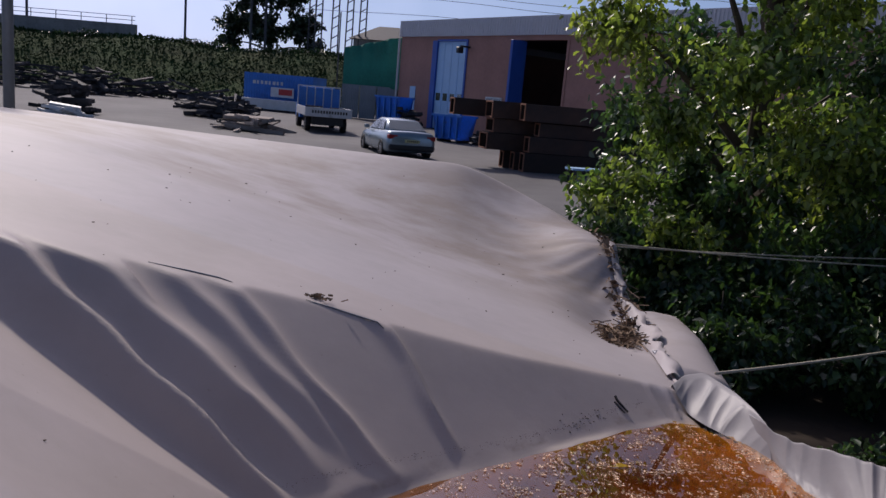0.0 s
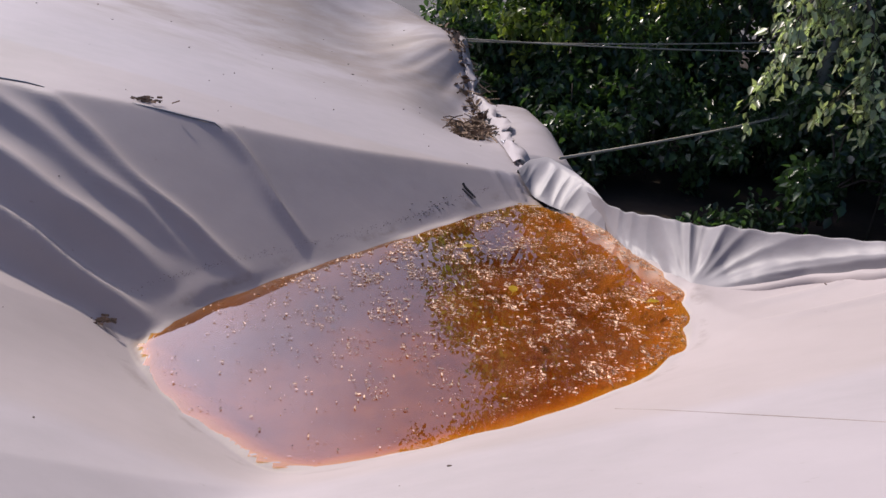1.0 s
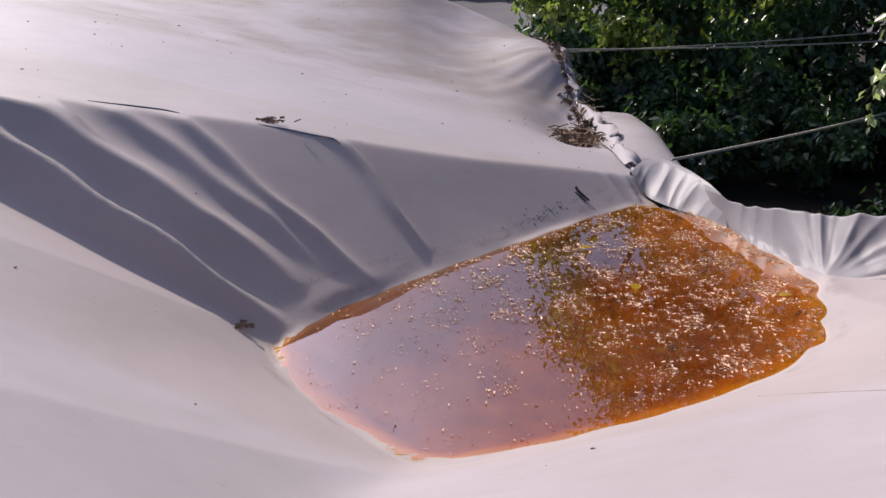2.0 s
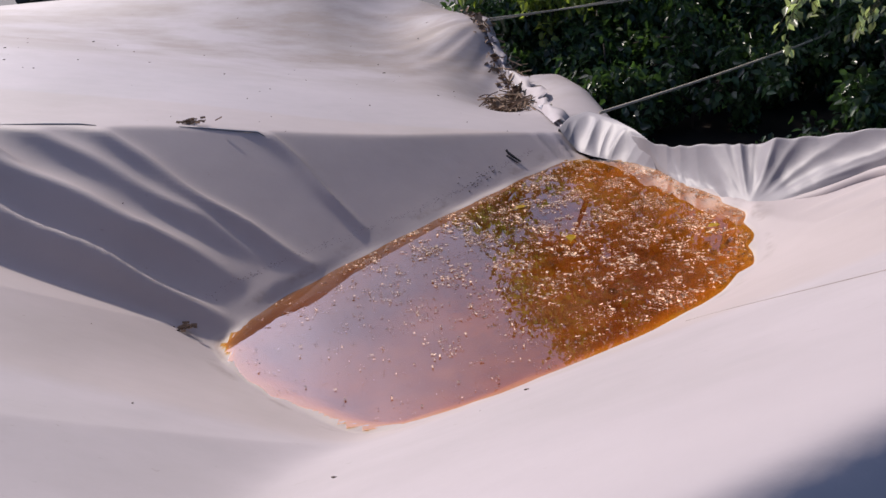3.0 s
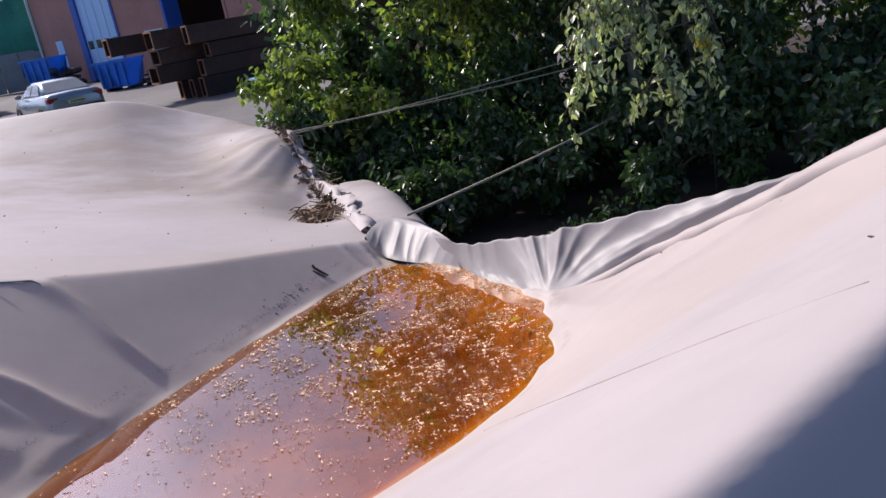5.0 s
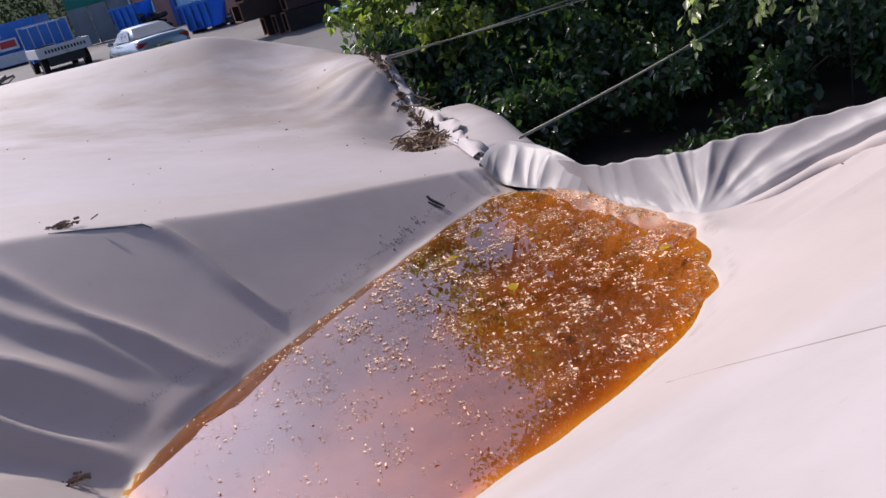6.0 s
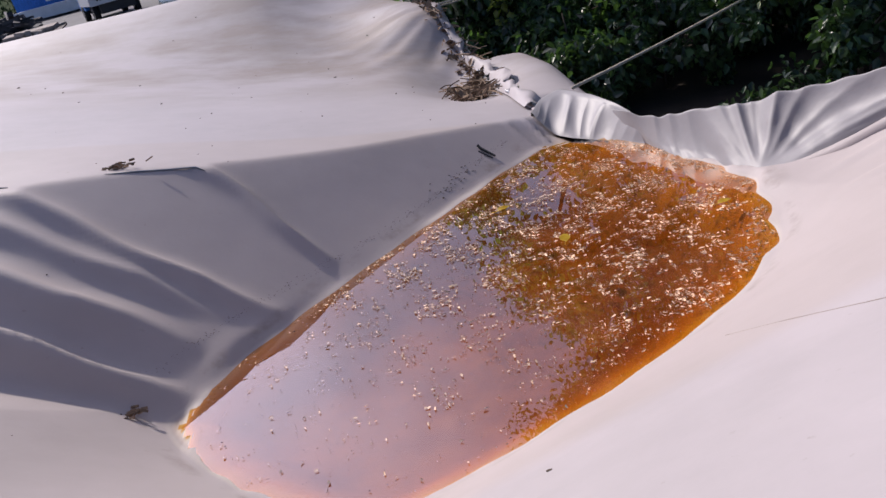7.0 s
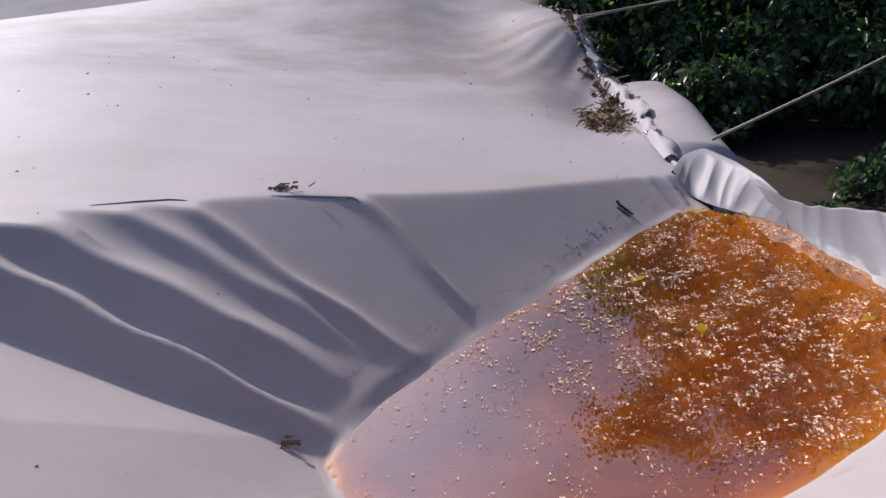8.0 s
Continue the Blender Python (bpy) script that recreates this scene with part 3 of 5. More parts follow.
def build_hem(parent):
    """The rolled hem along the side of the cover, its tie points, and a dark pipe edge on the far ridge."""
    rng = random.Random(3)

    def on(x, y, up=0.0):
        return (x, y, float(tarp_height(np.array([x]), np.array([y]))[0]) + up)

    ys = np.linspace(3.78, 6.75, 60)
    xs = np.interp(ys, [3.55, 4.2, 5.1, 5.7, 6.2, 6.7, 7.4], [1.15, 1.17, 1.22, 1.15, 1.09, 1.01, 0.95])
    bm = bmesh.new()
    tube(bm, [on(x + rng.gauss(0, 0.008), y, 0.008 + 0.006 * math.sin(y * 9)) for x, y in zip(xs, ys)], [0.011 + 0.002 * math.sin(y * 5) for y in ys], 8)
    part("rolled_hem", bm, TARP, parent, "crumpled rolled hem along the edge", smooth=True)
    # the crumpled strip of cloth that stands up along the edge
    bm = bmesh.new()
    ys2 = np.linspace(3.9, 6.7, 150)
    xs2 = np.interp(ys2, ys, xs)
    rows = []
    for x, y in zip(xs2, ys2):
        row = []
        wide = 0.08 + 0.025 * math.sin(y * 5.3) + 0.015 * math.sin(y * 13)
        for k in range(7):
            f = k / 6
            crumple = 0.011 * (math.sin(y * 15 + f * 3) + 0.6 * math.sin(y * 26 - f * 5) + 0.3 * math.sin(y * 47 + f * 7)) * f
            px, py, pz = on(x - 0.045 + wide * f, y, 0.0)
            row.append(bm.verts.new((px + crumple, py, pz + 0.012 + 0.045 * math.sin(f * 2.4) + crumple)))
        rows.append(row)
    for a, b in zip(rows, rows[1:]):
        for k in range(6):
            bm.faces.new((a[k], a[k + 1], b[k + 1], b[k]))
    part("hem_band", bm, TARP, parent, "crumpled standing strip of the hem", smooth=True)
    bm = bmesh.new()
    tube(bm, [on(x + 0.03 + 0.01 * math.sin(y * 31), y, 0.03) for x, y in zip(xs[12:], ys[12:])], 0.006, 5)
    part("edge_cord", bm, ROPE, parent)
    for y in (4.35, 4.75, 5.15, 5.3, 5.62, 6.1):
        x = float(np.interp(y, ys, xs))
        bm = bmesh.new()
        n = 12
        tube(bm, [on(x - 0.01 + 0.03 * math.cos(k * math.tau / n), y + 0.022 * math.sin(k * math.tau / n), 0.03 + 0.012 * math.sin(k * math.tau / n)) for k in range(n + 1)], 0.006, 5)
        box(bm, -0.035, 0.02, -0.012, 0.012, 0.0, 0.014, 0.003, pose(*on(x - 0.02, y + 0.03, 0.02), 10, 20, rng.uniform(-40, 40)))
        part("tie_ring", bm, BLACK if y in (5.15, 4.75) else STEEL, parent, "small metal tie ring")
    bm = bmesh.new()
    tube(bm, [on(-4.5 + 0.1 * i, 7.50 + 0.01 * math.sin(i), 0.012 + 0.006 * math.sin(i * 1.7)) for i in range(41)], [0.02 + 0.012 * math.sin(i * 0.9) ** 2 for i in range(41)], 6)
    part("ridge_edge", bm, MUCK, parent, "dark grimy edging on the far ridge")
    # thin dark tubes along the crest stand in for the folds' shadow lines
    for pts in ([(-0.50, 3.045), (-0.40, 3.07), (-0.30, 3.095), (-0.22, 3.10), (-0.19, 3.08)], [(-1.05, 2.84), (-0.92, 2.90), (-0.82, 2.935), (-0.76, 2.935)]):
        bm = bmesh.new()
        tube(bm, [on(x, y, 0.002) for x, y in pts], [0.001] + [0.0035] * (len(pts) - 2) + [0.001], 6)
        part("fold_shadow_line", bm, GALV, parent, "dark line standing in for a fold's shadow", smooth=True)
    bm = bmesh.new()
    tube(bm, [on(0.95 + 0.04 * i, 1.60 - 0.16 * i - 0.004 * i * i, 0.0005) for i in range(8)], 0.0008, 4)
    part("loose_thread", bm, TIMBER, parent, "thin dark thread")


build_hem(tarpaulin)


def smooth_line(line, n, width):
    """Points spaced evenly along a line, its corners rounded."""
    line = np.array(line)
    step = np.concatenate([[0], np.cumsum(np.hypot(np.diff(line[:, 0]), np.diff(line[:, 1])))])
    us = np.linspace(0, step[-1], n)
    at = np.stack([np.interp(us, step, line[:, k]) for k in range(line.shape[1])], 1)
    ker = np.hanning(2 * width + 1)
    ker /= ker.sum()
    pad = np.concatenate([np.repeat(at[:1], width, 0), at, np.repeat(at[-1:], width, 0)])
    return us, np.stack([np.convolve(pad[:, k], ker, "valid") for k in range(at.shape[1])], 1)


def grid_part(name, rows, material, parent, label):
    bm = bmesh.new()
    vs = [[bm.verts.new(p) for p in row] for row in rows]
    for a, b in zip(vs, vs[1:]):
        for k in range(len(a) - 1):
            bm.faces.new((a[k], b[k], b[k + 1], a[k + 1]))
    return part(name, bm, material, parent, label, smooth=True)


def crease(t, sharp):
    return 1 - 2 * abs(math.sin(t)) ** sharp


def build_lip(parent):
    """The lip beyond the pool: cloth pulled up to an edge, with folds that fan out from the pool's end."""
    # crest x, y, z and inner foot x, y
    us, at = smooth_line([(1.36, 3.42, 0.10, 1.30, 3.36), (1.375, 3.28, 0.103, 1.40, 3.17), (1.446, 3.10, 0.114, 1.425, 2.96), (1.511, 2.99, 0.142, 1.50, 2.77), (1.60, 2.87, 0.162, 1.54, 2.60),
                          (1.66, 2.79, 0.18, 1.62, 2.52), (1.789, 2.637, 0.236, 1.74, 2.45), (1.865, 2.535, 0.269, 1.87, 2.40), (2.015, 2.335, 0.33, 1.984, 2.25), (2.138, 2.173, 0.383, 2.085, 2.115),
                          (2.245, 2.03, 0.427, 2.191, 1.975), (2.7, 1.42, 0.60, 2.63, 1.38)], 420, 12)
    apex = float(us[np.argmin(np.hypot(at[:, 3] - 1.55, at[:, 4] - 2.59))])
    foot_z = np.maximum(tarp_height(at[:, 3], at[:, 4]) - 0.004, np.interp(us, np.array([0.0, 0.75, 0.91, 1.04, 1.29, 1.49, 1.67, 2.43]), [-0.008, -0.004, 0.050, 0.088, 0.200, 0.305, 0.382, 0.55]))
    rows = []
    nv = 44
    for u, (cx, cy, cz, fx, fy), fz in zip(us, at, foot_z):
        fz = max(float(fz), -0.008)
        ox, oy = cx - fx, cy - fy
        ln = math.hypot(ox, oy)
        ox, oy = ox / ln, oy / ln
        q = u - apex
        row = []
        for k in range(nv + 1):
            v = k / nv
            if v < 0.72:
                t = v / 0.72
                w, z = ln * t, fz + (cz - fz) * (0.55 * t + 0.45 * t * t)
            else:
                t = (v - 0.72) / 0.28
                w, z = ln + 0.05 * t, cz - 0.40 * t ** 1.5
            rise = min(v / 0.72, 1.0)
            fan = math.atan2(rise * 0.17 + 0.004, q)
            turn = (fan / math.pi) ** 0.62 * 4.6
            rad = math.hypot(q, rise * 0.17)
            right = 1 / (1 + math.exp(-q / 0.05))
            fold = right * (0.9 * crease(turn * math.pi + 0.5 + 0.5 * math.sin(turn * 2.3), 1.2) + 0.22 * crease(turn * 2.7 * math.pi + 1.0 + q * 3, 1.0))
            fold += (1 - right) * (0.6 * crease(u * 11 + rise * 0.9 + 0.9 * math.sin(u * 9), 1.3) + 0.2 * crease(u * 29 - rise * 1.8 + math.sin(u * 17), 1.2))
            amp = min(0.024, 0.016 + 0.04 * rad) * min(1.0, rise / 0.3) * (1.0 if v < 0.72 else max(0.0, 1 - 0.8 * t)) * min(1.0, rad / 0.17)
            small = 0.0025 * math.sin(u * 61 + 3 * rise) * rise
            row.append((fx + ox * w - ox * (amp * fold * 0.55), fy + oy * w - oy * (amp * fold * 0.55), z + amp * fold * 0.55 + small))
        rows.append(row)
    grid_part("lip", rows, LIPCLOTH, parent, "silver-grey cloth pulled into fanning folds along the lip")
    # the long tuck where the lip meets the near slope
    sel = [i for i in range(len(us)) if us[i] > apex + 0.10]
    rows = []
    for i in sel:
        cx, cy, cz, fx, fy = at[i]
        f = min(1.0, (us[i] - us[sel[0]]) / 0.35)
        ox, oy = (cx - fx), (cy - fy)
        ln = math.hypot(ox, oy)
        ox, oy = ox / ln, oy / ln
        wave = 0.012 * math.sin(us[i] * 19) * f
        prof = [(-0.045, -0.012), (-0.040, 0.008), (-0.028, 0.026), (-0.008, 0.036), (0.012, 0.030), (0.026, 0.012), (0.030, -0.010)]
        row = []
        for w, h in prof:
            px, py = fx + ox * (w * (0.3 + 0.7 * f) + wave), fy + oy * (w * (0.3 + 0.7 * f) + wave)
            row.append((px, py, float(tarp_height(np.array([px]), np.array([py]))[0]) + h * f - 0.003))
        rows.append(row)
    grid_part("tuck", rows, TARP, parent, "long tuck in the cloth below the lip")
    # the loose end folded over at the pool's far corner: upper edge x, y, z and lower edge x, y, z
    us, at = smooth_line([(1.09, 3.66, 0.088, 1.10, 3.61, 0.07), (1.17, 3.78, 0.105, 1.15, 3.53, 0.004), (1.27, 3.80, 0.122, 1.20, 3.44, 0.0), (1.35, 3.58, 0.118, 1.27, 3.36, -0.006),
                          (1.385, 3.40, 0.112, 1.345, 3.25, -0.006), (1.40, 3.26, 0.10, 1.40, 3.13, -0.006)], 130, 9)
    rows = []
    for i, (tx, ty, tz, bx, by, bz) in enumerate(at):
        f = i / (len(at) - 1)
        row = []
        for k in range(41):
            v = k / 30
            if v <= 1:
                x, y = bx + (tx - bx) * v, by + (ty - by) * v
                z = bz + (tz - bz) * (0.45 * v + 0.55 * math.sin(v * math.pi / 2))
                fold = 0.6 * crease(f * 11 - v * 2.6 + 0.6, 0.8) + 0.4 * crease(f * 19 - v * 4.0 + 2.0, 0.8)
                z += 0.011 * fold * math.sin(min(v, 0.85) / 0.85 * math.pi) ** 0.6 * min(1.0, f * 6)
            else:
                g = (v - 1) * 3
                x, y, z = tx + 0.10 * g * (tx - bx + 0.08), ty + 0.15 * g, tz - 0.30 * g ** 1.5
            row.append((x, y, z))
        rows.append(row)
    grid_part("loose_end", rows, LIPCLOTH, parent, "glossy silver-grey loose end folded over the corner")


build_lip(tarpaulin)


def build_water():
    """The level pool: a sheet that ends just inside the fabric."""
    xs, ys = np.arange(-0.5, 1.8, 0.02), np.arange(1.4, 3.7, 0.02)
    gx, gy = np.meshgrid(xs, ys)
    wet = shore(gx, gy) < 0.03
    nx = len(xs)
    idx = np.arange(gx.size).reshape(gx.shape)
    ok = wet[:-1, :-1] & wet[1:, :-1] & wet[:-1, 1:] & wet[1:, 1:]
    f = np.stack([idx[:-1, :-1], idx[:-1, 1:], idx[1:, 1:], idx[1:, :-1]], axis=-1)[ok]
    used, inv = np.unique(f, return_inverse=True)
    v = np.stack([gx, gy, np.zeros_like(gx)], axis=-1).reshape(-1, 3)[used]
    ob = sheet("rainwater", v.tolist(), inv.reshape(-1, 4).tolist(), WATER)
    return tagged(ob, "shallow tea-brown rainwater pooled in the sagging tarpaulin", "water", kind="structure")


build_water()

# ---- ground and bank ----
def build_ground():
    ys = [-400, -20, 0, 20, 40, 56, 80, 400, 3000]
    xs = [-3000, -200, -40, 0, 40, 200, 3000]
    v = [(x, y, ground_z(y)) for y in ys for x in xs]
    k = len(xs)
    f = [(j * k + i, j * k + i + 1, (j + 1) * k + i + 1, (j + 1) * k + i) for j in range(len(ys) - 1) for i in range(k - 1)]
    return tagged(sheet("ground", v, f, ASPHALT), "grey worn asphalt of the storage yard", "ground", kind="structure")


build_ground()


def bank_z(x, y):
    foot = 63 + 0.05 * (x + 40)
    t = np.clip((y - foot) / 22.0, 0, 1)
    return -0.75 + 5.6 * (t * t * (3 - 2 * t)) + 0.25 * np.sin(x * 0.31 + y * 0.17) * t


def build_bank():
    xs, ys = np.arange(-160, 40, 2.0), np.concatenate([np.arange(58, 92, 1.0), [110, 160]])
    v = [(x, y, float(bank_z(x, y))) for y in ys for x in xs]
    k = len(xs)
    f = [(j * k + i, j * k + i + 1, (j + 1) * k + i + 1, (j + 1) * k + i) for j in range(len(ys) - 1) for i in range(k - 1)]
    tagged(sheet("embankment", v, f, GRASS), "overgrown grassy railway embankment behind the yard", "embankment", kind="structure")
    rng = np.random.RandomState(4)
    n = 26000
    x, y = rng.uniform(-75, 5, n), rng.uniform(62, 88, n)
    z = bank_z(x, y)
    holder = tagged(new("bank_weeds"), "dense weeds and brambles covering the embankment", "weeds", kind="stuff")
    leaves("weed_leaves", np.stack([x, y, z + rng.uniform(0, 0.2, n)], 1), rng.uniform(0.2, 0.45, n), rng, GRASS, holder, droop=-0.5, width=0.5)
    n = 22000
    x = rng.uniform(-75, 5, n)
    holder = tagged(new("bank_hedge"), "dark hedge along the top of the embankment", "hedge", kind="stuff")
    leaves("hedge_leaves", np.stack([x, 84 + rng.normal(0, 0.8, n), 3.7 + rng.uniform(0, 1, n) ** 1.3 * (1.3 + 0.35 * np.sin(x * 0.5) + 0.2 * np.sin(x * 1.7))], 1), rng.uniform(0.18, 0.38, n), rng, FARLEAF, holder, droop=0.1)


build_bank()

# ---- workshop building ----
def build_workshop():
    t = thing("workshop_building", pose(-7.78, 52.2, -0.49, 0, 0, math.degrees(math.atan2(-0.727, 0.687))), "brick workshop with pale metal fascia and blue doors", "building")
    H, E = 5.6, 6.6
    # front wall in bays between the openings
    for u0, u1, z0, z1 in ((0, 3.5, 0, H), (6.8, 11.1, 0, H), (15.0, 34, 0, H), (3.5, 6.8, 5.35, H), (11.1, 15.0, 5.35, H)):
        part("brick_wall", box(bmesh.new(), u0, u1, 0, 0.35, z0, z1), BRICK, t)
    part("side_wall", box(bmesh.new(), 0, 0.35, 0.35, 26, 0, H), BRICK, t)
    part("side_wall", box(bmesh.new(), 33.65, 34, 0.35, 26, 0, H), BRICK, t)
    part("back_wall", box(bmesh.new(), 0.35, 33.65, 25.65, 26, 0, H), BRICK, t)
    part("roof", box(bmesh.new(), 0.1, 33.9, 0.1, 25.9, E - 0.5, E - 0.3), GALV, t)
    fascia = bmesh.new()
    box(fascia, -0.12, 34.12, -0.12, 0.1, H, E)
    box(fascia, -0.12, 0.1, 0.1, 26.1, H, E)
    for i in range(170):
        box(fascia, i * 0.2, i * 0.2 + 0.09, -0.15, -0.118, H + 0.02, E - 0.02)
    part("fascia", fascia, CLAD, t, "ribbed pale metal fascia")
    # slab coloured as dark as the shade inside
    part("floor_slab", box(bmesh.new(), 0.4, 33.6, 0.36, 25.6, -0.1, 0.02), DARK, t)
    # tall pale-blue folding door
    d = part("folding_door", box(bmesh.new(), 3.95, 6.75, 0.08, 0.18, 0.02, 5.3), DOORBLUE, t, "tall pale-blue folding workshop door")
    for i in range(4):
        part("door_leaf", box(bmesh.new(), 3.97 + i * 0.7, 4.63 + i * 0.7, 0.05, 0.08, 0.1, 5.2, 0.012), DOORBLUE, d)
        part("door_window", box(bmesh.new(), 4.1 + i * 0.7, 4.5 + i * 0.7, 0.03, 0.055, 1.75, 2.2), GLASS, d)
    part("door_frame", box(bmesh.new(), 3.5, 3.95, -0.06, 0.3, 0, 5.35), FRAMEBLUE, t)
    part("door_frame", box(bmesh.new(), 6.75, 6.9, -0.06, -0.002, 0, 5.4), FRAMEBLUE, t)
    part("door_frame", box(bmesh.new(), 3.95, 6.75, -0.06, 0.3, 5.3, 5.42), FRAMEBLUE, t)
    # open bay with its blue edge door folded back
    part("door_frame", box(bmesh.new(), 11.1, 11.35, -0.1, 0.34, 0, 5.35), FRAMEBLUE, t)
    f = part("folded_door", box(bmesh.new(), 11.37, 11.55, -0.75, 0.3, 0.02, 5.3, 0.01), FRAMEBLUE, t, "blue door leaf folded open")
    part("door_frame", box(bmesh.new(), 14.85, 15.0, -0.04, 0.34, 0, 5.35), BRICK, t)
    part("side_door", box(bmesh.new(), 1.35, 1.95, -0.03, -0.002, 1.0, 2.5), DOORBLUE, t, "narrow bright-blue hatch")
    # near-black panel for the shade inside, and a small window low on the wall
    part("interior_shade_panel", box(bmesh.new(), 9.0, 17.0, 9.0, 9.2, 0.03, H - 0.1), DARK, t)
    w = part("window_frame", box(bmesh.new(), 8.9, 10.3, -0.05, -0.003, 1.1, 2.2), WHITEPAINT, t)
    part("pane", box(bmesh.new(), 8.98, 9.56, -0.06, -0.048, 1.18, 2.12), GLASS, w)
    part("pane", box(bmesh.new(), 9.64, 10.22, -0.06, -0.048, 1.18, 2.12), GLASS, w)
    lamp = bmesh.new()
    box(lamp, 7.0, 7.12, -0.7, 0, 4.9, 5.0)
    box(lamp, 6.92, 7.2, -0.95, -0.55, 4.55, 4.9, 0.05)
    part("wall_lamp", lamp, BLACK, t, "dark floodlight on a bracket")
    part("drain_pipe", tube(bmesh.new(), [(-0.1, -0.1, 0), (-0.1, -0.1, H - 0.1)], 0.07, 8), WHITEPAINT, t)


build_workshop()


def build_green_screen():
    t = thing("green_net_screen", pose(-12.1, 54.6, -0.48, 0, 0, -14), "dark green netting stretched over a lean-to frame", "screen")
    bm = bmesh.new()
    n = 14
    front = [[bm.verts.new((4.3 * i / n, 0.05 * math.sin(i * 2.1), z + (0.95 * i / n if k else 0.0) + 0.04 * math.sin(i * 1.3))) for i in range(n + 1)] for k, z in enumerate((2.2, 4.75))]
    back = [bm.verts.new((v.co.x, 5.0, v.co.z + 0.2)) for v in front[1]]
    for a, b in ((front[0], front[1]), (front[1], back)):
        for i in range(n):
            bm.faces.new((a[i], a[i + 1], b[i + 1], b[i]))
    part("net", bm, GREEN, t, smooth=True)
    for i in range(4):
        part("post", tube(bmesh.new(), [(i * 1.4, 0.08, 0), (i * 1.4, 0.08, 4.7 + 0.3 * i)], 0.05, 6), MAST, t)
    g = thing("metal_gate", pose(-12.0, 54.2, -0.48, 0, 0, -12), "grey corrugated metal gate panels, one ajar", "gate")
    for i, (x, r) in enumerate(((0.0, 4), (1.35, -6), (2.6, 18))):
        bm = bmesh.new()
        box(bm, 0, 1.25, -0.03, 0.03, 0.05, 2.3)
        p = part("gate_panel", bm, GALV, g)
        p.matrix_basis = pose(x, 0, 0, 0, 0, r)
        for k in range(9):
            part("rib", box(bmesh.new(), 0.05 + k * 0.135, 0.11 + k * 0.135, -0.055, -0.031, 0.1, 2.25), GALV, p)
    p = part("gate_post", tube(bmesh.new(), [(0, 0, 0), (0, 0, 7)], 0.05, 6), MAST, g)
    p.matrix_basis = pose(-0.2, -0.5, 0)


build_green_screen()


# ---- rusted box beams stacked in the yard ----
def beam_mesh(length, w, h, wall):
    """A hollow section, open at both ends."""
    bm = bmesh.new()
    box(bm, 0, length, -w / 2, w / 2, 0, wall)
    box(bm, 0, length, -w / 2, w / 2, h - wall, h)
    box(bm, 0, length, -w / 2, -w / 2 + wall, wall, h - wall)
    box(bm, 0, length, w / 2 - wall, w / 2, wall, h - wall)
    return bm


def build_beams():
    direction = 19.0
    base = pose(0.55, 26.2, -0.80, 0, 0, direction)
    # offset along, across, level, length, width, height
    rows = [(0.0, 0.0, 0.0, 12, 0.42, 0.62), (-0.15, 0.55, 0.0, 12, 0.42, 0.60), (-0.35, 1.1, 0.0, 12, 0.42, 0.58), (-0.1, 1.7, 0.0, 12, 0.5, 0.6),
            (0.15, 0.1, 0.64, 12, 0.5, 0.52), (-1.1, 1.0, 0.62, 12, 0.9, 0.55),
            (0.5, 0.2, 1.18, 12, 0.45, 0.44), (-0.9, 1.05, 1.19, 12, 0.85, 0.46),
            (-0.1, 0.1, 1.66, 12, 0.5, 0.56), (-1.0, 0.95, 1.67, 12, 0.8, 0.56), (-0.4, 1.75, 0.62, 12, 0.5, 0.55), (-0.3, 1.8, 1.19, 12, 0.5, 0.46), (-2.1, 1.7, 1.67, 12, 0.6, 0.56)]
    for i, (u, v, z, ln, w, h) in enumerate(rows):
        t = thing("steel_beam", base @ pose(u, v, z), "rusted hollow steel beam lying in a stack", "steel beam", "stacked beams")
        part("section", beam_mesh(ln, w, h, 0.035), RUST, t)
        r = bmesh.new()
        for y0, y1, z0, z1 in ((-w / 2, w / 2, -0.002, 0.05), (-w / 2, w / 2, h - 0.05, h + 0.002), (-w / 2 - 0.002, -w / 2 + 0.05, 0.05, h - 0.05), (w / 2 - 0.05, w / 2 + 0.002, 0.05, h - 0.05)):
            box(r, -0.03, 0.0, y0, y1, z0, z1)
        part("end_flange", r, RUSTEDGE, t, "brighter orange rust on the cut end")


build_beams()


# ---- vehicles ----
def wheel(parent, x, y, r, w):
    tyre = bmesh.new()
    prof = [(r * 0.62, -w / 2), (r * 0.93, -w / 2), (r, -w * 0.3), (r, w * 0.3), (r * 0.93, w / 2), (r * 0.62, w / 2)]
    n = 22
    rings = [[tyre.verts.new((p[0] * math.cos(i * math.tau / n), p[1], p[0] * math.sin(i * math.tau / n))) for p in prof] for i in range(n)]
    for i in range(n):
        a, b = rings[i], rings[(i + 1) % n]
        for k in range(len(prof)):
            tyre.faces.new((a[k], b[k], b[(k + 1) % len(prof)], a[(k + 1) % len(prof)]))
    wh = part("wheel", tyre, RUBBER, parent, "black tyre")
    wh.matrix_basis = pose(x, y, r)
    rim = bmesh.new()
    for k in range(5):
        box(rim, -r * 0.09, r * 0.09, -w * 0.46, w * 0.46, 0, r * 0.6, 0, Matrix.Rotation(k * math.tau / 5, 4, "Y"))
    bmesh.ops.create_cone(rim, cap_ends=True, segments=18, radius1=r * 0.63, radius2=r * 0.63, depth=w * 0.7, matrix=Matrix.Rotation(math.pi / 2, 4, "X"))
    part("rim", rim, ALLOY, wh, "silver alloy rim")


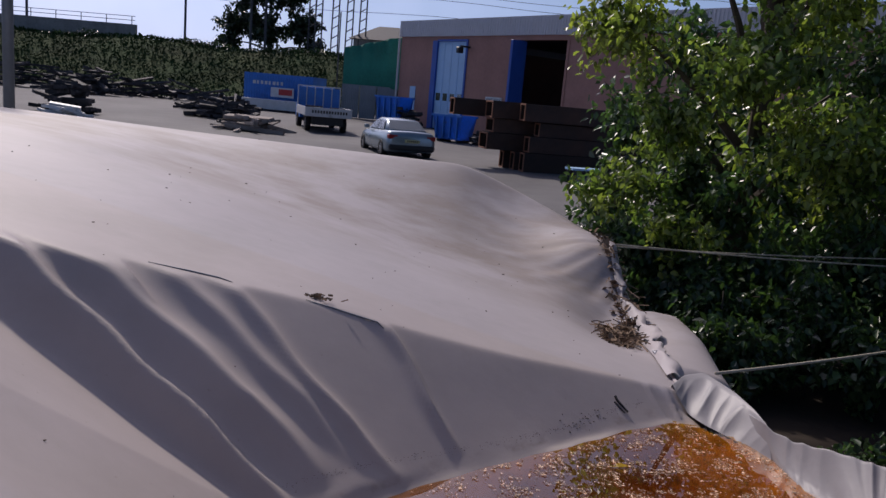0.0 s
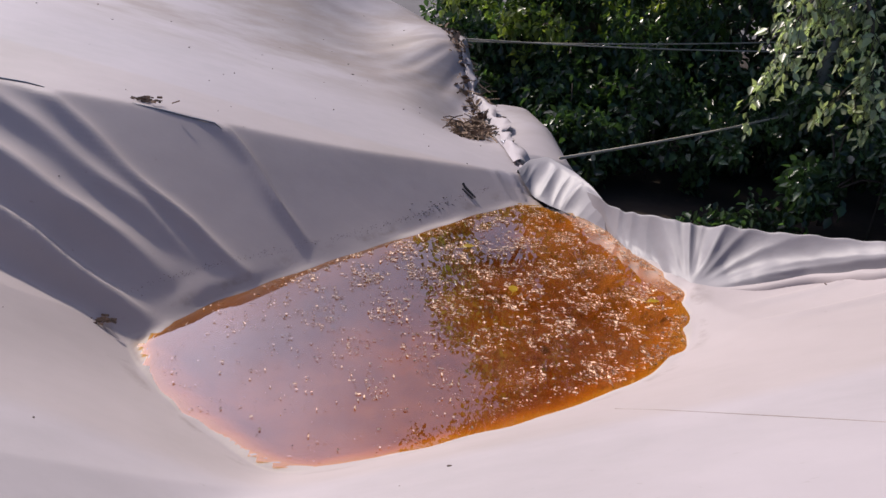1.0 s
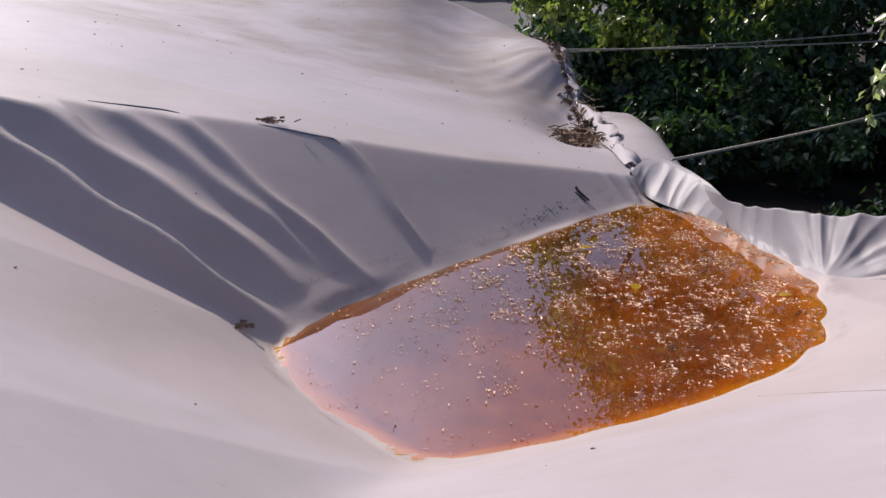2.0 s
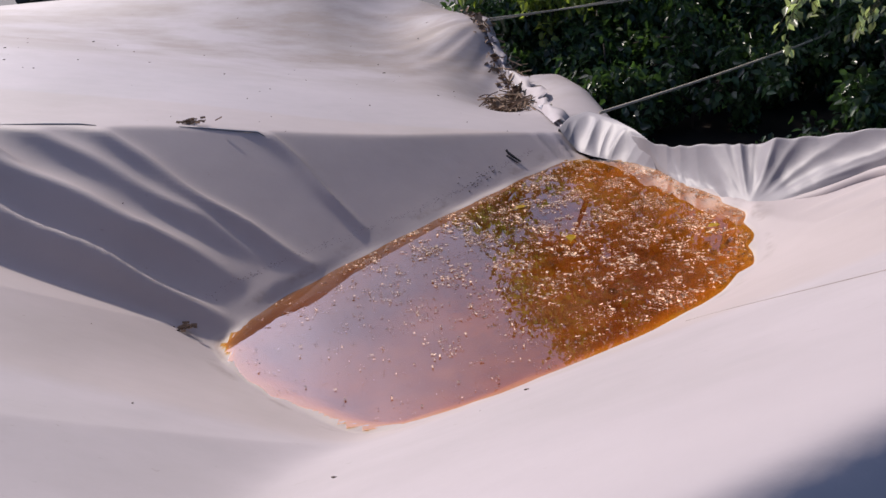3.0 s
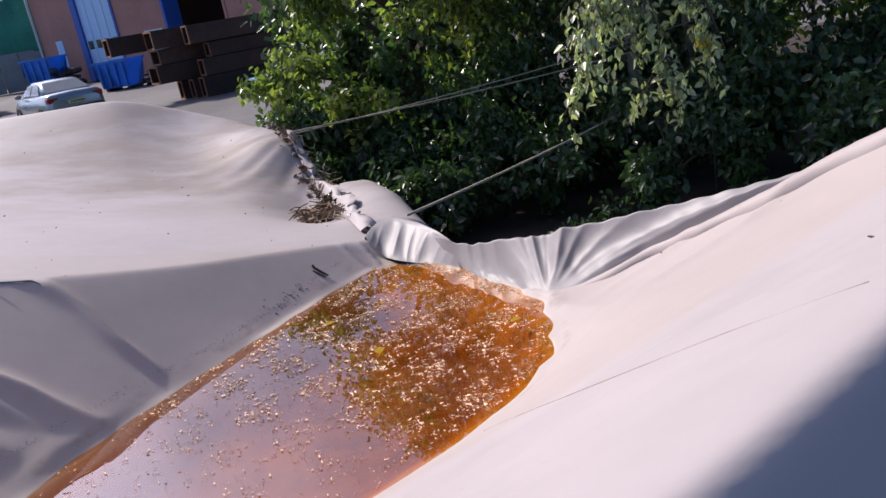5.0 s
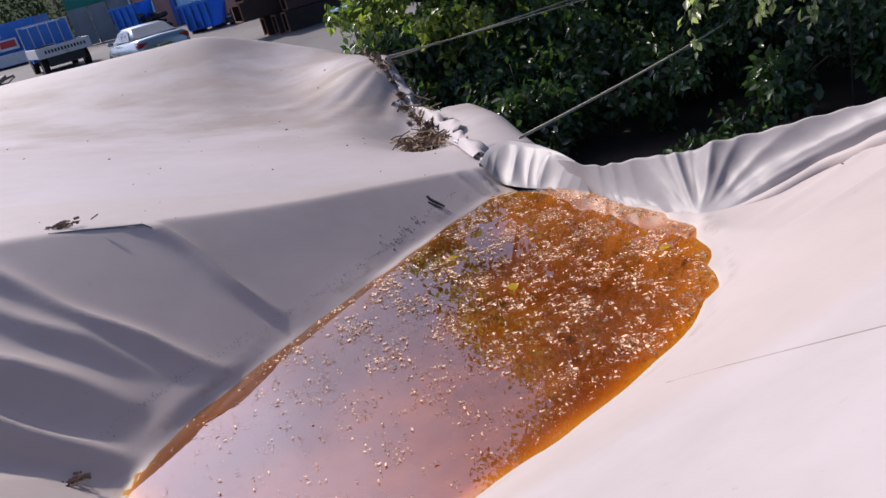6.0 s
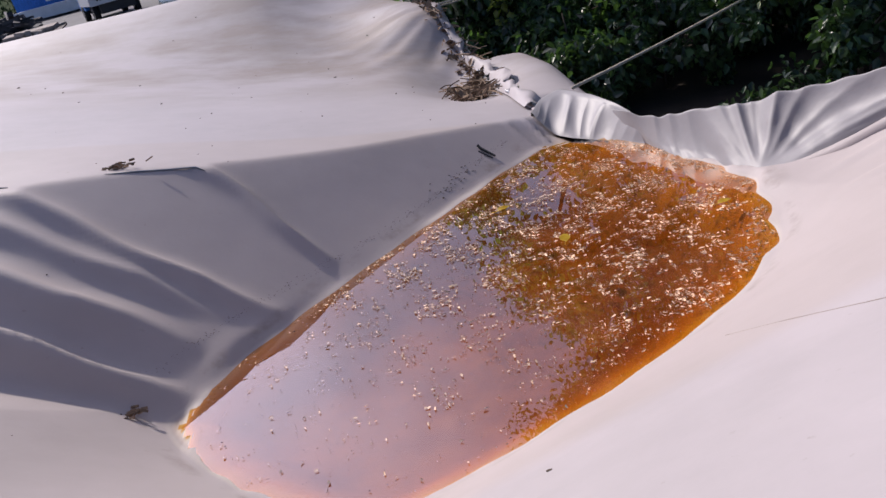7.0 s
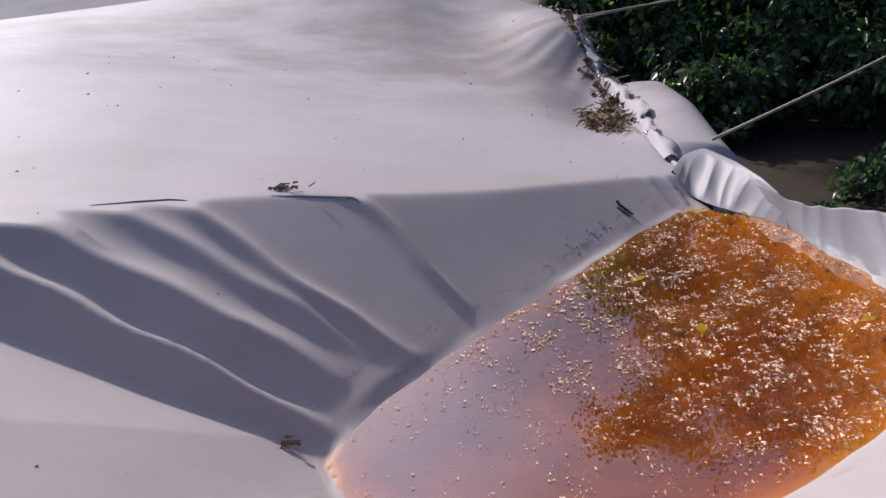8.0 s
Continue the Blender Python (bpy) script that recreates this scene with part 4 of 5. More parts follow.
def build_car():
    # nose towards +x of its own axes
    t = thing("parked_car", pose(-4.15, 28.8, -0.80, 0, 0, 114) @ Matrix.Diagonal((1, 1, 0.9, 1)), "silver-blue saloon car parked on the yard", "car")
    W = 0.89
    stations = [(-2.24, 0.42, 0.80, 0.80), (-2.20, 0.30, 0.98, 0.93), (-1.9, 0.22, 1.02, 0.98), (-1.2, 0.2, 1.0, 1.0), (0.0, 0.2, 0.96, 1.0), (0.9, 0.2, 0.93, 1.0), (1.6, 0.22, 0.86, 0.97), (2.05, 0.28, 0.74, 0.9), (2.22, 0.36, 0.62, 0.76)]
    rings = []
    for x, z0, z1, k in stations:
        w = W * k
        rings.append([(x, -w * 0.93, z0), (x, -w, z0 + 0.12), (x, -w, (z0 + z1) / 2), (x, -w * 0.96, z1 - 0.08), (x, -w * 0.84, z1), (x, 0, z1 + 0.025), (x, w * 0.84, z1), (x, w * 0.96, z1 - 0.08), (x, w, (z0 + z1) / 2), (x, w, z0 + 0.12), (x, w * 0.93, z0)])
    part("body", loft(bmesh.new(), rings), CARPAINT, t, smooth=True)
    roof = []
    for x, z, w in ((-1.62, 1.02, 0.74), (-0.95, 1.38, 0.60), (-0.5, 1.435, 0.58), (0.15, 1.43, 0.58), (0.42, 1.37, 0.60), (1.12, 0.96, 0.74)):
        roof.append([(x, -w, z - 0.05), (x, -w * 0.9, z), (x, 0, z + 0.02), (x, w * 0.9, z), (x, w, z - 0.05), (x, W * 0.86, 0.93), (x, -W * 0.86, 0.93)])
    part("cabin_roof", loft(bmesh.new(), roof), CARPAINT, t, smooth=True)

    def pane(name, pts, material=GLASS):
        bm = bmesh.new()
        a = [bm.verts.new(p) for p in pts]
        bm.faces.new(a)
        bmesh.ops.solidify(bm, geom=list(bm.faces), thickness=0.012)
        part(name, bm, material, t, "tinted car glass")

    pane("rear_window", [(-1.58, -0.66, 1.065), (-1.58, 0.66, 1.065), (-1.0, 0.53, 1.395), (-1.0, -0.53, 1.395)], REARGLASS)
    pane("windscreen", [(1.05, -0.66, 1.03), (1.05, 0.66, 1.03), (0.44, 0.53, 1.40), (0.44, -0.53, 1.40)])
    for s in (-1, 1):
        pane("side_window", [(-1.2, s * 0.77, 1.03), (-0.25, s * 0.775, 1.01), (-0.25, s * 0.62, 1.36), (-0.85, s * 0.62, 1.345)])
        pane("side_window", [(-0.17, s * 0.775, 1.01), (0.85, s * 0.775, 0.99), (0.38, s * 0.625, 1.335), (-0.17, s * 0.62, 1.36)])
        bm = bmesh.new()
        box(bm, -2.235, -2.0, min(s * 0.5, s * 0.84), max(s * 0.5, s * 0.84), 0.72, 0.90, 0.03)
        part("tail_light", bm, TAILRED, t, "red tail lamp")
        bm = bmesh.new()
        box(bm, 0.62, 0.78, min(s * 0.84, s * 1.02), max(s * 0.84, s * 1.02), 0.95, 1.09, 0.03)
        part("mirror", bm, CARPAINT, t)
        for x in (-1.38, 1.38):
            wheel(t, x, s * 0.80, 0.32, 0.21)
    bm = bmesh.new()
    box(bm, -2.30, -2.12, -0.82, 0.82, 0.32, 0.52, 0.04)
    part("rear_bumper", bm, BLACK, t, "dark lower bumper")
    pl = part("number_plate", box(bmesh.new(), -2.262, -2.235, -0.26, 0.26, 0.62, 0.735), PLATE, t)
    for k in range(6):
        part("plate_bar", box(bmesh.new(), -2.266, -2.261, -0.21 + k * 0.07, -0.17 + k * 0.07, 0.645, 0.71), BLACK, pl)


build_car()


def build_truck():
    t = thing("flatbed_truck", pose(-9.45, 38.5, -0.66, 0, 0, 112), "small blue and white flatbed truck with a mesh headboard", "truck")
    part("chassis", box(bmesh.new(), -2.6, 2.6, -0.72, 0.72, 0.32, 0.72), BLACK, t)
    part("bed_floor", box(bmesh.new(), -2.7, 0.9, -1.05, 1.05, 0.75, 0.86), TIMBER, t)
    tg = part("tailgate", box(bmesh.new(), -2.76, -2.7, -1.07, 1.07, 0.7, 1.12, 0.01), WHITEPAINT, t, "white tailgate with worn dark lettering")
    for k in range(13):
        part("letter_bar", box(bmesh.new(), -2.768, -2.759, -0.86 + k * 0.13, -0.78 + k * 0.13, 0.86, 0.99), BLACK, tg)
    for s in (-1, 1):
        part("side_board", box(bmesh.new(), -2.7, 0.9, s * 1.07 - 0.025, s * 1.07 + 0.025, 0.72, 1.12, 0.01), WHITEPAINT, t)
        for x in (-1.75, 1.8):
            wheel(t, x, s * 0.85, 0.37, 0.24)
    rack = part("headboard", box(bmesh.new(), 0.9, 0.96, -1.07, 1.07, 0.9, 2.02), BINBLUE, t, "blue mesh headboard in a white frame")
    for k in range(6):
        part("rack_bar", tube(bmesh.new(), [(0.86, -1.05 + k * 0.42, 0.86), (0.86, -1.05 + k * 0.42, 2.08)], 0.025, 6), WHITEPAINT, rack)
    part("rack_rail", tube(bmesh.new(), [(0.86, -1.08, 2.08), (0.86, 1.08, 2.08)], 0.03, 6), WHITEPAINT, rack)
    rings = []
    for x, z1, w in ((1.05, 1.95, 0.9), (1.2, 2.05, 0.92), (1.9, 2.03, 0.92), (2.35, 1.35, 0.95), (2.75, 1.15, 0.93), (2.85, 0.75, 0.9)):
        rings.append([(x, -w, 0.5), (x, -w, 1.2 if z1 > 1.2 else z1 - 0.1), (x, -w * 0.88, z1), (x, w * 0.88, z1), (x, w, 1.2 if z1 > 1.2 else z1 - 0.1), (x, w, 0.5)])
    cab = part("cab", loft(bmesh.new(), rings), BINBLUE, t)
    for s in (-1, 1):
        bm = bmesh.new()
        bm.faces.new([bm.verts.new(p) for p in ((1.25, s * 0.955, 1.25), (2.25, s * 0.965, 1.25), (1.95, s * 0.885, 1.85), (1.25, s * 0.86, 1.9))])
        bmesh.ops.solidify(bm, geom=list(bm.faces), thickness=0.02)
        part("cab_window", bm, GLASS, cab)
    rng = random.Random(8)
    for k in range(9):
        x, y = rng.uniform(-2.1, 0.3), rng.uniform(-0.6, 0.6)
        part("load_piece", box(bmesh.new(), -0.4, 0.4, -0.08, 0.08, 0, 0.12, 0, pose(x, y, 0.862 + 0.03 * k % 0.2, 0, 0, rng.uniform(0, 180))), SCRAP, t)


build_truck()


def build_container():
    t = thing("blue_container", pose(-19.1, 54.5, -0.45, 0, 0, -8), "blue site container with faded white lettering", "container")
    bm = bmesh.new()
    box(bm, 0, 5.2, 0, 2.4, 0.1, 2.5)
    shell = part("shell", bm, BINBLUE, t)
    for k in range(26):
        part("rib", box(bmesh.new(), k * 0.2 + 0.03, k * 0.2 + 0.13, -0.035, -0.003, 0.25, 2.35), BINBLUE, shell)
    for k, w in enumerate((0.3, 0.22, 0.25, 0.28, 0.2, 0.3, 0.22, 0.24)):
        part("letter_bar", box(bmesh.new(), 0.7 + k * 0.3, 0.7 + k * 0.3 + w * 0.7, -0.05, -0.037, 1.75, 1.98), WHITEPAINT, t)
    s = part("sign_board", box(bmesh.new(), 2.3, 4.0, -0.5, -0.45, 0.95, 1.6), WHITEPAINT, t, "white board with a red shape")
    part("sign_shape", box(bmesh.new(), 2.9, 3.9, -0.52, -0.505, 1.1, 1.5), RED, s)
    part("trailer_bed", box(bmesh.new(), 0.5, 5.5, -1.6, -0.6, 0.1, 0.75), WHITEPAINT, t)


build_container()


def skip(name, m, w, dpt, h, label):
    t = thing(name, m, label, "skip", "blue skips")
    bm = bmesh.new()
    rings = [[(-w / 2 + k, -dpt / 2 + j, 0.12), (w / 2 - k, -dpt / 2 + j, 0.12), (w / 2 - k, dpt / 2 - j, 0.12), (-w / 2 + k, dpt / 2 - j, 0.12)] for k, j in ((0.15, 0.12),)]
    lo = [bm.verts.new(p) for p in rings[0]]
    hi = [bm.verts.new(p) for p in ((-w / 2, -dpt / 2, h), (w / 2, -dpt / 2, h), (w / 2, dpt / 2, h), (-w / 2, dpt / 2, h))]
    bm.faces.new(list(reversed(lo)))
    for i in range(4):
        bm.faces.new((lo[i], lo[(i + 1) % 4], hi[(i + 1) % 4], hi[i]))
    bmesh.ops.solidify(bm, geom=list(bm.faces), thickness=0.04)
    part("tub", bm, BINBLUE, t)
    rim = bmesh.new()
    box(rim, -w / 2 - 0.05, w / 2 + 0.05, -dpt / 2 - 0.06, -dpt / 2 + 0.02, h - 0.06, h + 0.04)
    box(rim, -w / 2 - 0.05, w / 2 + 0.05, dpt / 2 - 0.02, dpt / 2 + 0.06, h - 0.06, h + 0.04)
    part("rim", rim, BINBLUE, t)
    for k in range(4):
        part("rib", box(bmesh.new(), -w / 2 + 0.25 + k * (w - 0.5) / 3 - 0.03, -w / 2 + 0.25 + k * (w - 0.5) / 3 + 0.03, -dpt / 2 - 0.03, -dpt / 2 + 0.1, 0.2, h - 0.07), BINBLUE, t)
    for x in (-w / 2 + 0.3, w / 2 - 0.3):
        part("foot", box(bmesh.new(), x - 0.08, x + 0.08, -dpt / 2 + 0.15, dpt / 2 - 0.15, 0, 0.13), BLACK, t)
    return t


skip("blue_skip", pose(-2.75, 38.2, -0.65, 0, 0, -30), 1.7, 1.3, 1.25, "blue steel skip beside the workshop door")
skip("blue_skip", pose(-7.4, 48.6, -0.53, 0, 0, -30), 1.9, 1.4, 1.75, "tall blue skip near the gate")


def heap(name, m, lx, ly, h, n, seed, material, label, category, long=1.4):
    """A heap of bars, offcuts and plates, all lying about."""
    rng = random.Random(seed)
    t = thing(name, m, label, category, "yard heaps")
    for k in range(n):
        z = h * rng.random() ** 1.6
        f = 1 - 0.55 * z / h
        s = rng.uniform(0.3, long)
        p = part("piece", box(bmesh.new(), -s, s, -rng.uniform(0.05, 0.16), rng.uniform(0.05, 0.16), 0, rng.uniform(0.05, 0.2)), material, t)
        p.matrix_basis = pose(rng.uniform(-lx, lx) * f, rng.uniform(-ly, ly) * f, z, rng.gauss(0, 9), rng.gauss(0, 9), rng.gauss(0, 48))
    return t


def build_yard_heaps():
    g = ground_z
    heap("scrap_heap", pose(-19.8, 34, g(34), 0, 0, 10), 1.0, 0.7, 1.25, 70, 1, SCRAP, "stack of dark metal offcuts with pale ends", "scrap heap", 0.9)
    heap("plate_stack", pose(-18.6, 31.5, g(31.5), 0, 0, 15), 0.9, 0.4, 0.3, 14, 21, WHITEPAINT, "low stack of pale plates", "plates", 0.7)
    heap("scrap_heap", pose(-14.6, 39.5, g(39), 0, 0, -20), 1.7, 0.8, 0.95, 70, 2, SCRAP, "heap of dark steel parts and pallets", "scrap heap")
    heap("scrap_heap", pose(-18.0, 46, g(46), 0, 0, -25), 1.6, 0.8, 0.9, 45, 3, SCRAP, "heap of mixed offcuts", "scrap heap")
    heap("pipe_heap", pose(-27, 58, g(56), 0, 0, 4), 5.5, 0.8, 1.1, 60, 4, SCRAP, "long row of dark pipes on the ground", "pipes", 3.0)
    heap("scrap_heap", pose(-36, 56, g(56), 0, 0, 2), 4.0, 1.0, 1.6, 70, 5, SCRAP, "row of stacked scrap along the bank", "scrap heap", 1.6)
    heap("scrap_heap", pose(-30, 54, g(54), 0, 0, 5), 1.4, 0.8, 1.7, 50, 6, SCRAP, "stack of dark frames", "scrap heap")
    heap("board_pile", pose(-11.1, 33.2, g(33), 0, 0, -40), 1.1, 0.9, 0.45, 40, 7, TIMBER, "pile of weathered grey boards", "boards", 1.7)
    heap("scrap_heap", pose(-6.6, 48.2, g(47), 0, 0, 12), 0.9, 0.5, 1.1, 40, 9, SCRAP, "clutter of dark fittings beside the skip", "scrap heap", 0.6)
    heap("rubble_bag", pose(-1.25, 37.4, g(37), 0, 0, 12), 0.4, 0.3, 0.6, 30, 10, SCRAP, "dark sack of rubbish by the skip", "sack", 0.35)
    heap("pallet_stack", pose(-12.9, 36.6, g(36), 0, 0, -32), 0.8, 0.5, 0.9, 30, 11, SCRAP, "dark stacked pallets beside the boards", "pallets", 0.8)
    t = thing("trestle", pose(2.5, 24.2, g(24), 0, 0, 25), "low dark trestle with a pale blue top", "trestle")
    part("top", box(bmesh.new(), -0.6, 0.6, -0.25, 0.25, 0.4, 0.46), DOORBLUE, t)
    for x in (-0.5, 0.5):
        for y in (-0.2, 0.2):
            part("leg", box(bmesh.new(), x - 0.04, x + 0.04, y - 0.04, y + 0.04, 0, 0.4), BLACK, t)


build_yard_heaps()


# ---- railway on the bank ----
def build_railway():
    t = thing("parapet_wall", pose(0, 0, 0), "weathered concrete parapet with a steel railing", "wall", kind="structure")
    part("wall", box(bmesh.new(), -95, -43.5, 87, 87.5, 4.4, 6.6), CONCRETE, t)
    for k in range(16):
        part("railing_post", tube(bmesh.new(), [(-44 - k * 3.0, 87.2, 6.6), (-44 - k * 3.0, 87.2, 7.5)], 0.05, 5), MAST, t)
    for z in (7.05, 7.5):
        part("rail", tube(bmesh.new(), [(-92, 87.2, z), (-43.6, 87.2, z)], 0.04, 5), MAST, t)
    spots = [(-57, 88, 15, 0.16), (-39, 90, 15, 0.16), (-31.2, 90, 16, 0.16), (-29.8, 91, 16, 0.16)]
    for x, y, h, r in spots:
        t = thing("catenary_mast", pose(x, y, 4.3), "slim steel railway catenary mast with brackets", "mast", "railway masts")
        part("pole", tube(bmesh.new(), [(0, 0, 0), (0, 0, h)], [r, r * 0.7], 8), MAST, t)
        for z in (6.5, 8.2):
            part("bracket", tube(bmesh.new(), [(0, 0, z), (1.6, 0, z + 0.5), (2.4, 0, z + 0.1)], 0.05, 5), MAST, t)
    for x, y in ((-24.6, 92), (-23.3, 90), (-21.6, 91), (-20.6, 94), (-18.6, 92)):
        t = thing("lattice_mast", pose(x, y, 4.3), "steel lattice railway mast against the sky", "mast", "railway lattice masts")
        for s in (-1, 1):
            part("leg", tube(bmesh.new(), [(s * 0.42, 0, 0), (s * 0.3, 0, 17)], 0.09, 5), MAST, t)
        for k in range(15):
            part("brace", tube(bmesh.new(), [(-0.4, 0, 0.6 + k * 1.1), (0.4, 0, 1.1 + k * 1.1)], 0.06, 4), MAST, t)
        part("bracket", tube(bmesh.new(), [(0, 0, 9.0), (1.4, 0, 9.4)], 0.07, 5), MAST, t)
    for k, (z, sag) in enumerate(((10.4, 0.3), (12.2, 0.5), (12.9, 0.4), (14.4, 0.6), (15.2, 0.5))):
        t = thing("overhead_wire", pose(0, 0, 0), "thin overhead railway wire", "wire", "railway wires")
        pts = [(-100 + i * 5, 90, z - sag * math.sin(i * math.pi / 6) ** 2) for i in range(32)]
        part("cable", tube(bmesh.new(), pts, 0.025, 4), MAST, t)
    t = thing("far_house", pose(-19.6, 92, 4.2, 0, 0, -6), "distant low house with a dark hipped roof", "house")
    part("wall", box(bmesh.new(), 0, 9, 0, 6, 0, 3.2), CONCRETE, t)
    bm = bmesh.new()
    loft(bm, [[(-0.5, -0.5, 3.2), (9.5, -0.5, 3.2), (9.5, 6.5, 3.2), (-0.5, 6.5, 3.2)], [(2.2, 2.8, 5.0), (6.8, 2.8, 5.0), (6.8, 3.2, 5.0), (2.2, 3.2, 5.0)]])
    part("roof", bm, MAST, t)
    # old timber pole close by on the other side of the cover
    t = thing("yard_pole", pose(-7.66, 11.8, ground_z(11.8)), "grey weathered round pole in the yard", "pole")
    part("shaft", tube(bmesh.new(), [(0, 0, 0), (0, 0, 7.5)], [0.085, 0.075], 12), GALV, t, smooth=True)


build_railway()


# ---- trees ----
def tree(name, x, y, z, height, trunk_r, lobes, leaf_n, leaf_s, seed, material, bark, label, category="tree", droop=0.5, spread=0.42):
    """A tapered trunk, limbs that reach to lobes of the crown, twigs, and leaves gathered on the twigs."""
    rng = np.random.RandomState(seed)
    t = thing(name, pose(x, y, z), label, category)
    if trunk_r:
        pts = [(0.06 * height * 0.1 * math.sin(k * 1.7 + seed), 0.05 * height * 0.1 * math.cos(k * 1.3), height * 0.8 * k / 5) for k in range(6)]
        part("trunk", tube(bmesh.new(), pts, [trunk_r * (1 - 0.14 * k) for k in range(6)], 9), bark, t, smooth=True)
    limbs, spots = bmesh.new(), []
    total = sum(r ** 2 for *_, r in lobes)
    for lx, ly, lz, r in lobes:
        b = np.array([0.0, 0.0, max(0.2, min(lz * 0.6, height * 0.7))])
        c = np.array([lx, ly, lz])
        mid = (b + c) / 2 + np.array([0, 0, 0.12 * r])
        tube(limbs, [b, mid, c], [max(trunk_r, 0.03) * 0.4, max(trunk_r, 0.03) * 0.26, 0.012], 5)
        twigs = max(5, int(16 * r))
        ends = rng.normal(size=(twigs, 3))
        ends /= np.linalg.norm(ends, axis=1)[:, None]
        ends = c + ends * r * rng.uniform(0.45, 1.0, (twigs, 1)) * np.array([1, 1, 0.85])
        for e in ends:
            tube(limbs, [c, (c + e) / 2 + np.array([0, 0, 0.06 * r]), e], [0.012, 0.008, 0.003], 3)
        n = int(leaf_n * r ** 2 / total)
        w = rng.randint(0, twigs, n)
        q = rng.uniform(0.25, 1.08, (n, 1))
        p = c + (ends[w] - c) * q + rng.normal(0, spread * 0.28 * max(0.5, min(r, 1.2)), (n, 3))
        spots.append(p)
    part("bough", limbs, bark, t)
    p = np.concatenate(spots)
    leaves("crown", p, rng.uniform(0.7, 1.25, len(p)) * leaf_s, rng, material, t, droop=droop)
    return t


G0 = -1.0
tree("broadleaf_tree", 3.0, 9.6, G0, 8.5, 0.16,
     [(-1.6, -0.8, 3.2, 0.75), (-1.2, -1.2, 2.35, 0.7), (-1.5, -0.9, 1.55, 0.6), (-0.9, -1.4, 1.2, 0.55), (-0.4, -1.3, 2.9, 0.9), (0.4, -1.5, 2.2, 0.9), (-0.9, -0.8, 4.1, 0.9), (0.3, -1.0, 4.2, 1.1),
      (-0.5, 0.2, 5.4, 1.3), (0.9, -0.3, 5.6, 1.3), (0.4, 0.3, 7.0, 1.5), (1.6, -1.0, 3.4, 1.0), (1.8, -0.5, 7.2, 1.4), (-0.7, 0.5, 8.0, 1.2)],
     38000, 0.088, 11, LEAF, BARK, "broad-leaved tree with sunlit yellow-green outer leaves")
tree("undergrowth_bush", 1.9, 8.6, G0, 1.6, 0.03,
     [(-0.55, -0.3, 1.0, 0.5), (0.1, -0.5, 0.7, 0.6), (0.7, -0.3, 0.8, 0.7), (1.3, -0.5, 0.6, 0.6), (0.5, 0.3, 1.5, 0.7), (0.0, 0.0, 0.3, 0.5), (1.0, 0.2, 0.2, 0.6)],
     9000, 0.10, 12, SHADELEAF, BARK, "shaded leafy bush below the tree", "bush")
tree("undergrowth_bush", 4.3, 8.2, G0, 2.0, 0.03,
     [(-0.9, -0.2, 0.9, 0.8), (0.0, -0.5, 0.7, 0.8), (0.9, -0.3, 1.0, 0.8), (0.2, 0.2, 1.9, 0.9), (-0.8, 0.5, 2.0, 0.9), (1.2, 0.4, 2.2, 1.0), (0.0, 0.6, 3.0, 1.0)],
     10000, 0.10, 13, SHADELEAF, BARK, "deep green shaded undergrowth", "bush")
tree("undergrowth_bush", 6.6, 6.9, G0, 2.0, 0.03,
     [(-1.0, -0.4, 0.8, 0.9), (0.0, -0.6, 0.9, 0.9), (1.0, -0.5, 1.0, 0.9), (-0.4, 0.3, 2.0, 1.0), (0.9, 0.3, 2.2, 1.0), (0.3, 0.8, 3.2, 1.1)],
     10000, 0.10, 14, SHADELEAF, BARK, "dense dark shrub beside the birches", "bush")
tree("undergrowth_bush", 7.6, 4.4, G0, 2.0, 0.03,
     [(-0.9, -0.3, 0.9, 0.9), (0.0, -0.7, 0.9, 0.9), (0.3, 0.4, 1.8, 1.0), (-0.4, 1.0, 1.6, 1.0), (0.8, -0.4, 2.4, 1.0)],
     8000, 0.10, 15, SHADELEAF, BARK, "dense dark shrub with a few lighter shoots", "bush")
tree("hedge_tree", 6.0, 12.0, G0, 9.0, 0.14,
     [(-2.2, -0.8, 2.2, 1.2), (-0.6, -1.0, 2.0, 1.3), (1.2, -0.8, 2.2, 1.4), (-1.5, 0, 4.2, 1.5), (0.5, -0.4, 4.4, 1.6), (2.4, -0.2, 4.6, 1.6), (-0.8, 0, 6.6, 1.8), (1.4, 0, 6.8, 1.9), (0.4, 0, 8.6, 1.7), (2.6, -1.0, 1.0, 1.2), (-2.6, -0.4, 0.8, 1.0)],
     15000, 0.15, 16, LEAF, BARK, "tall dark tree in the hedge")
tree("hedge_tree", 10.5, 8.8, G0, 9.0, 0.14,
     [(-2.0, -0.6, 1.6, 1.3), (-0.4, -1.2, 1.7, 1.4), (1.2, -1.8, 1.6, 1.5), (-1.4, 0, 3.8, 1.6), (0.6, -1.0, 4.0, 1.7), (2.0, -2.0, 4.0, 1.7), (-0.6, 0, 6.2, 1.9), (1.5, -0.8, 6.6, 1.9)],
     13000, 0.15, 17, LEAF, BARK, "tall dark tree closing the hedge")
tree("hedge_tree", 12.0, 3.5, G0, 8.0, 0.14,
     [(-2.0, -0.6, 1.4, 1.4), (-1.6, 1.2, 1.8, 1.5), (-1.0, -2.4, 1.6, 1.5), (-1.2, 0, 4.0, 1.8), (-0.6, 2.0, 4.2, 1.8), (0, -1.0, 6.0, 2.0)],
     8000, 0.16, 18, LEAF, BARK, "tall dark tree at the end of the hedge")

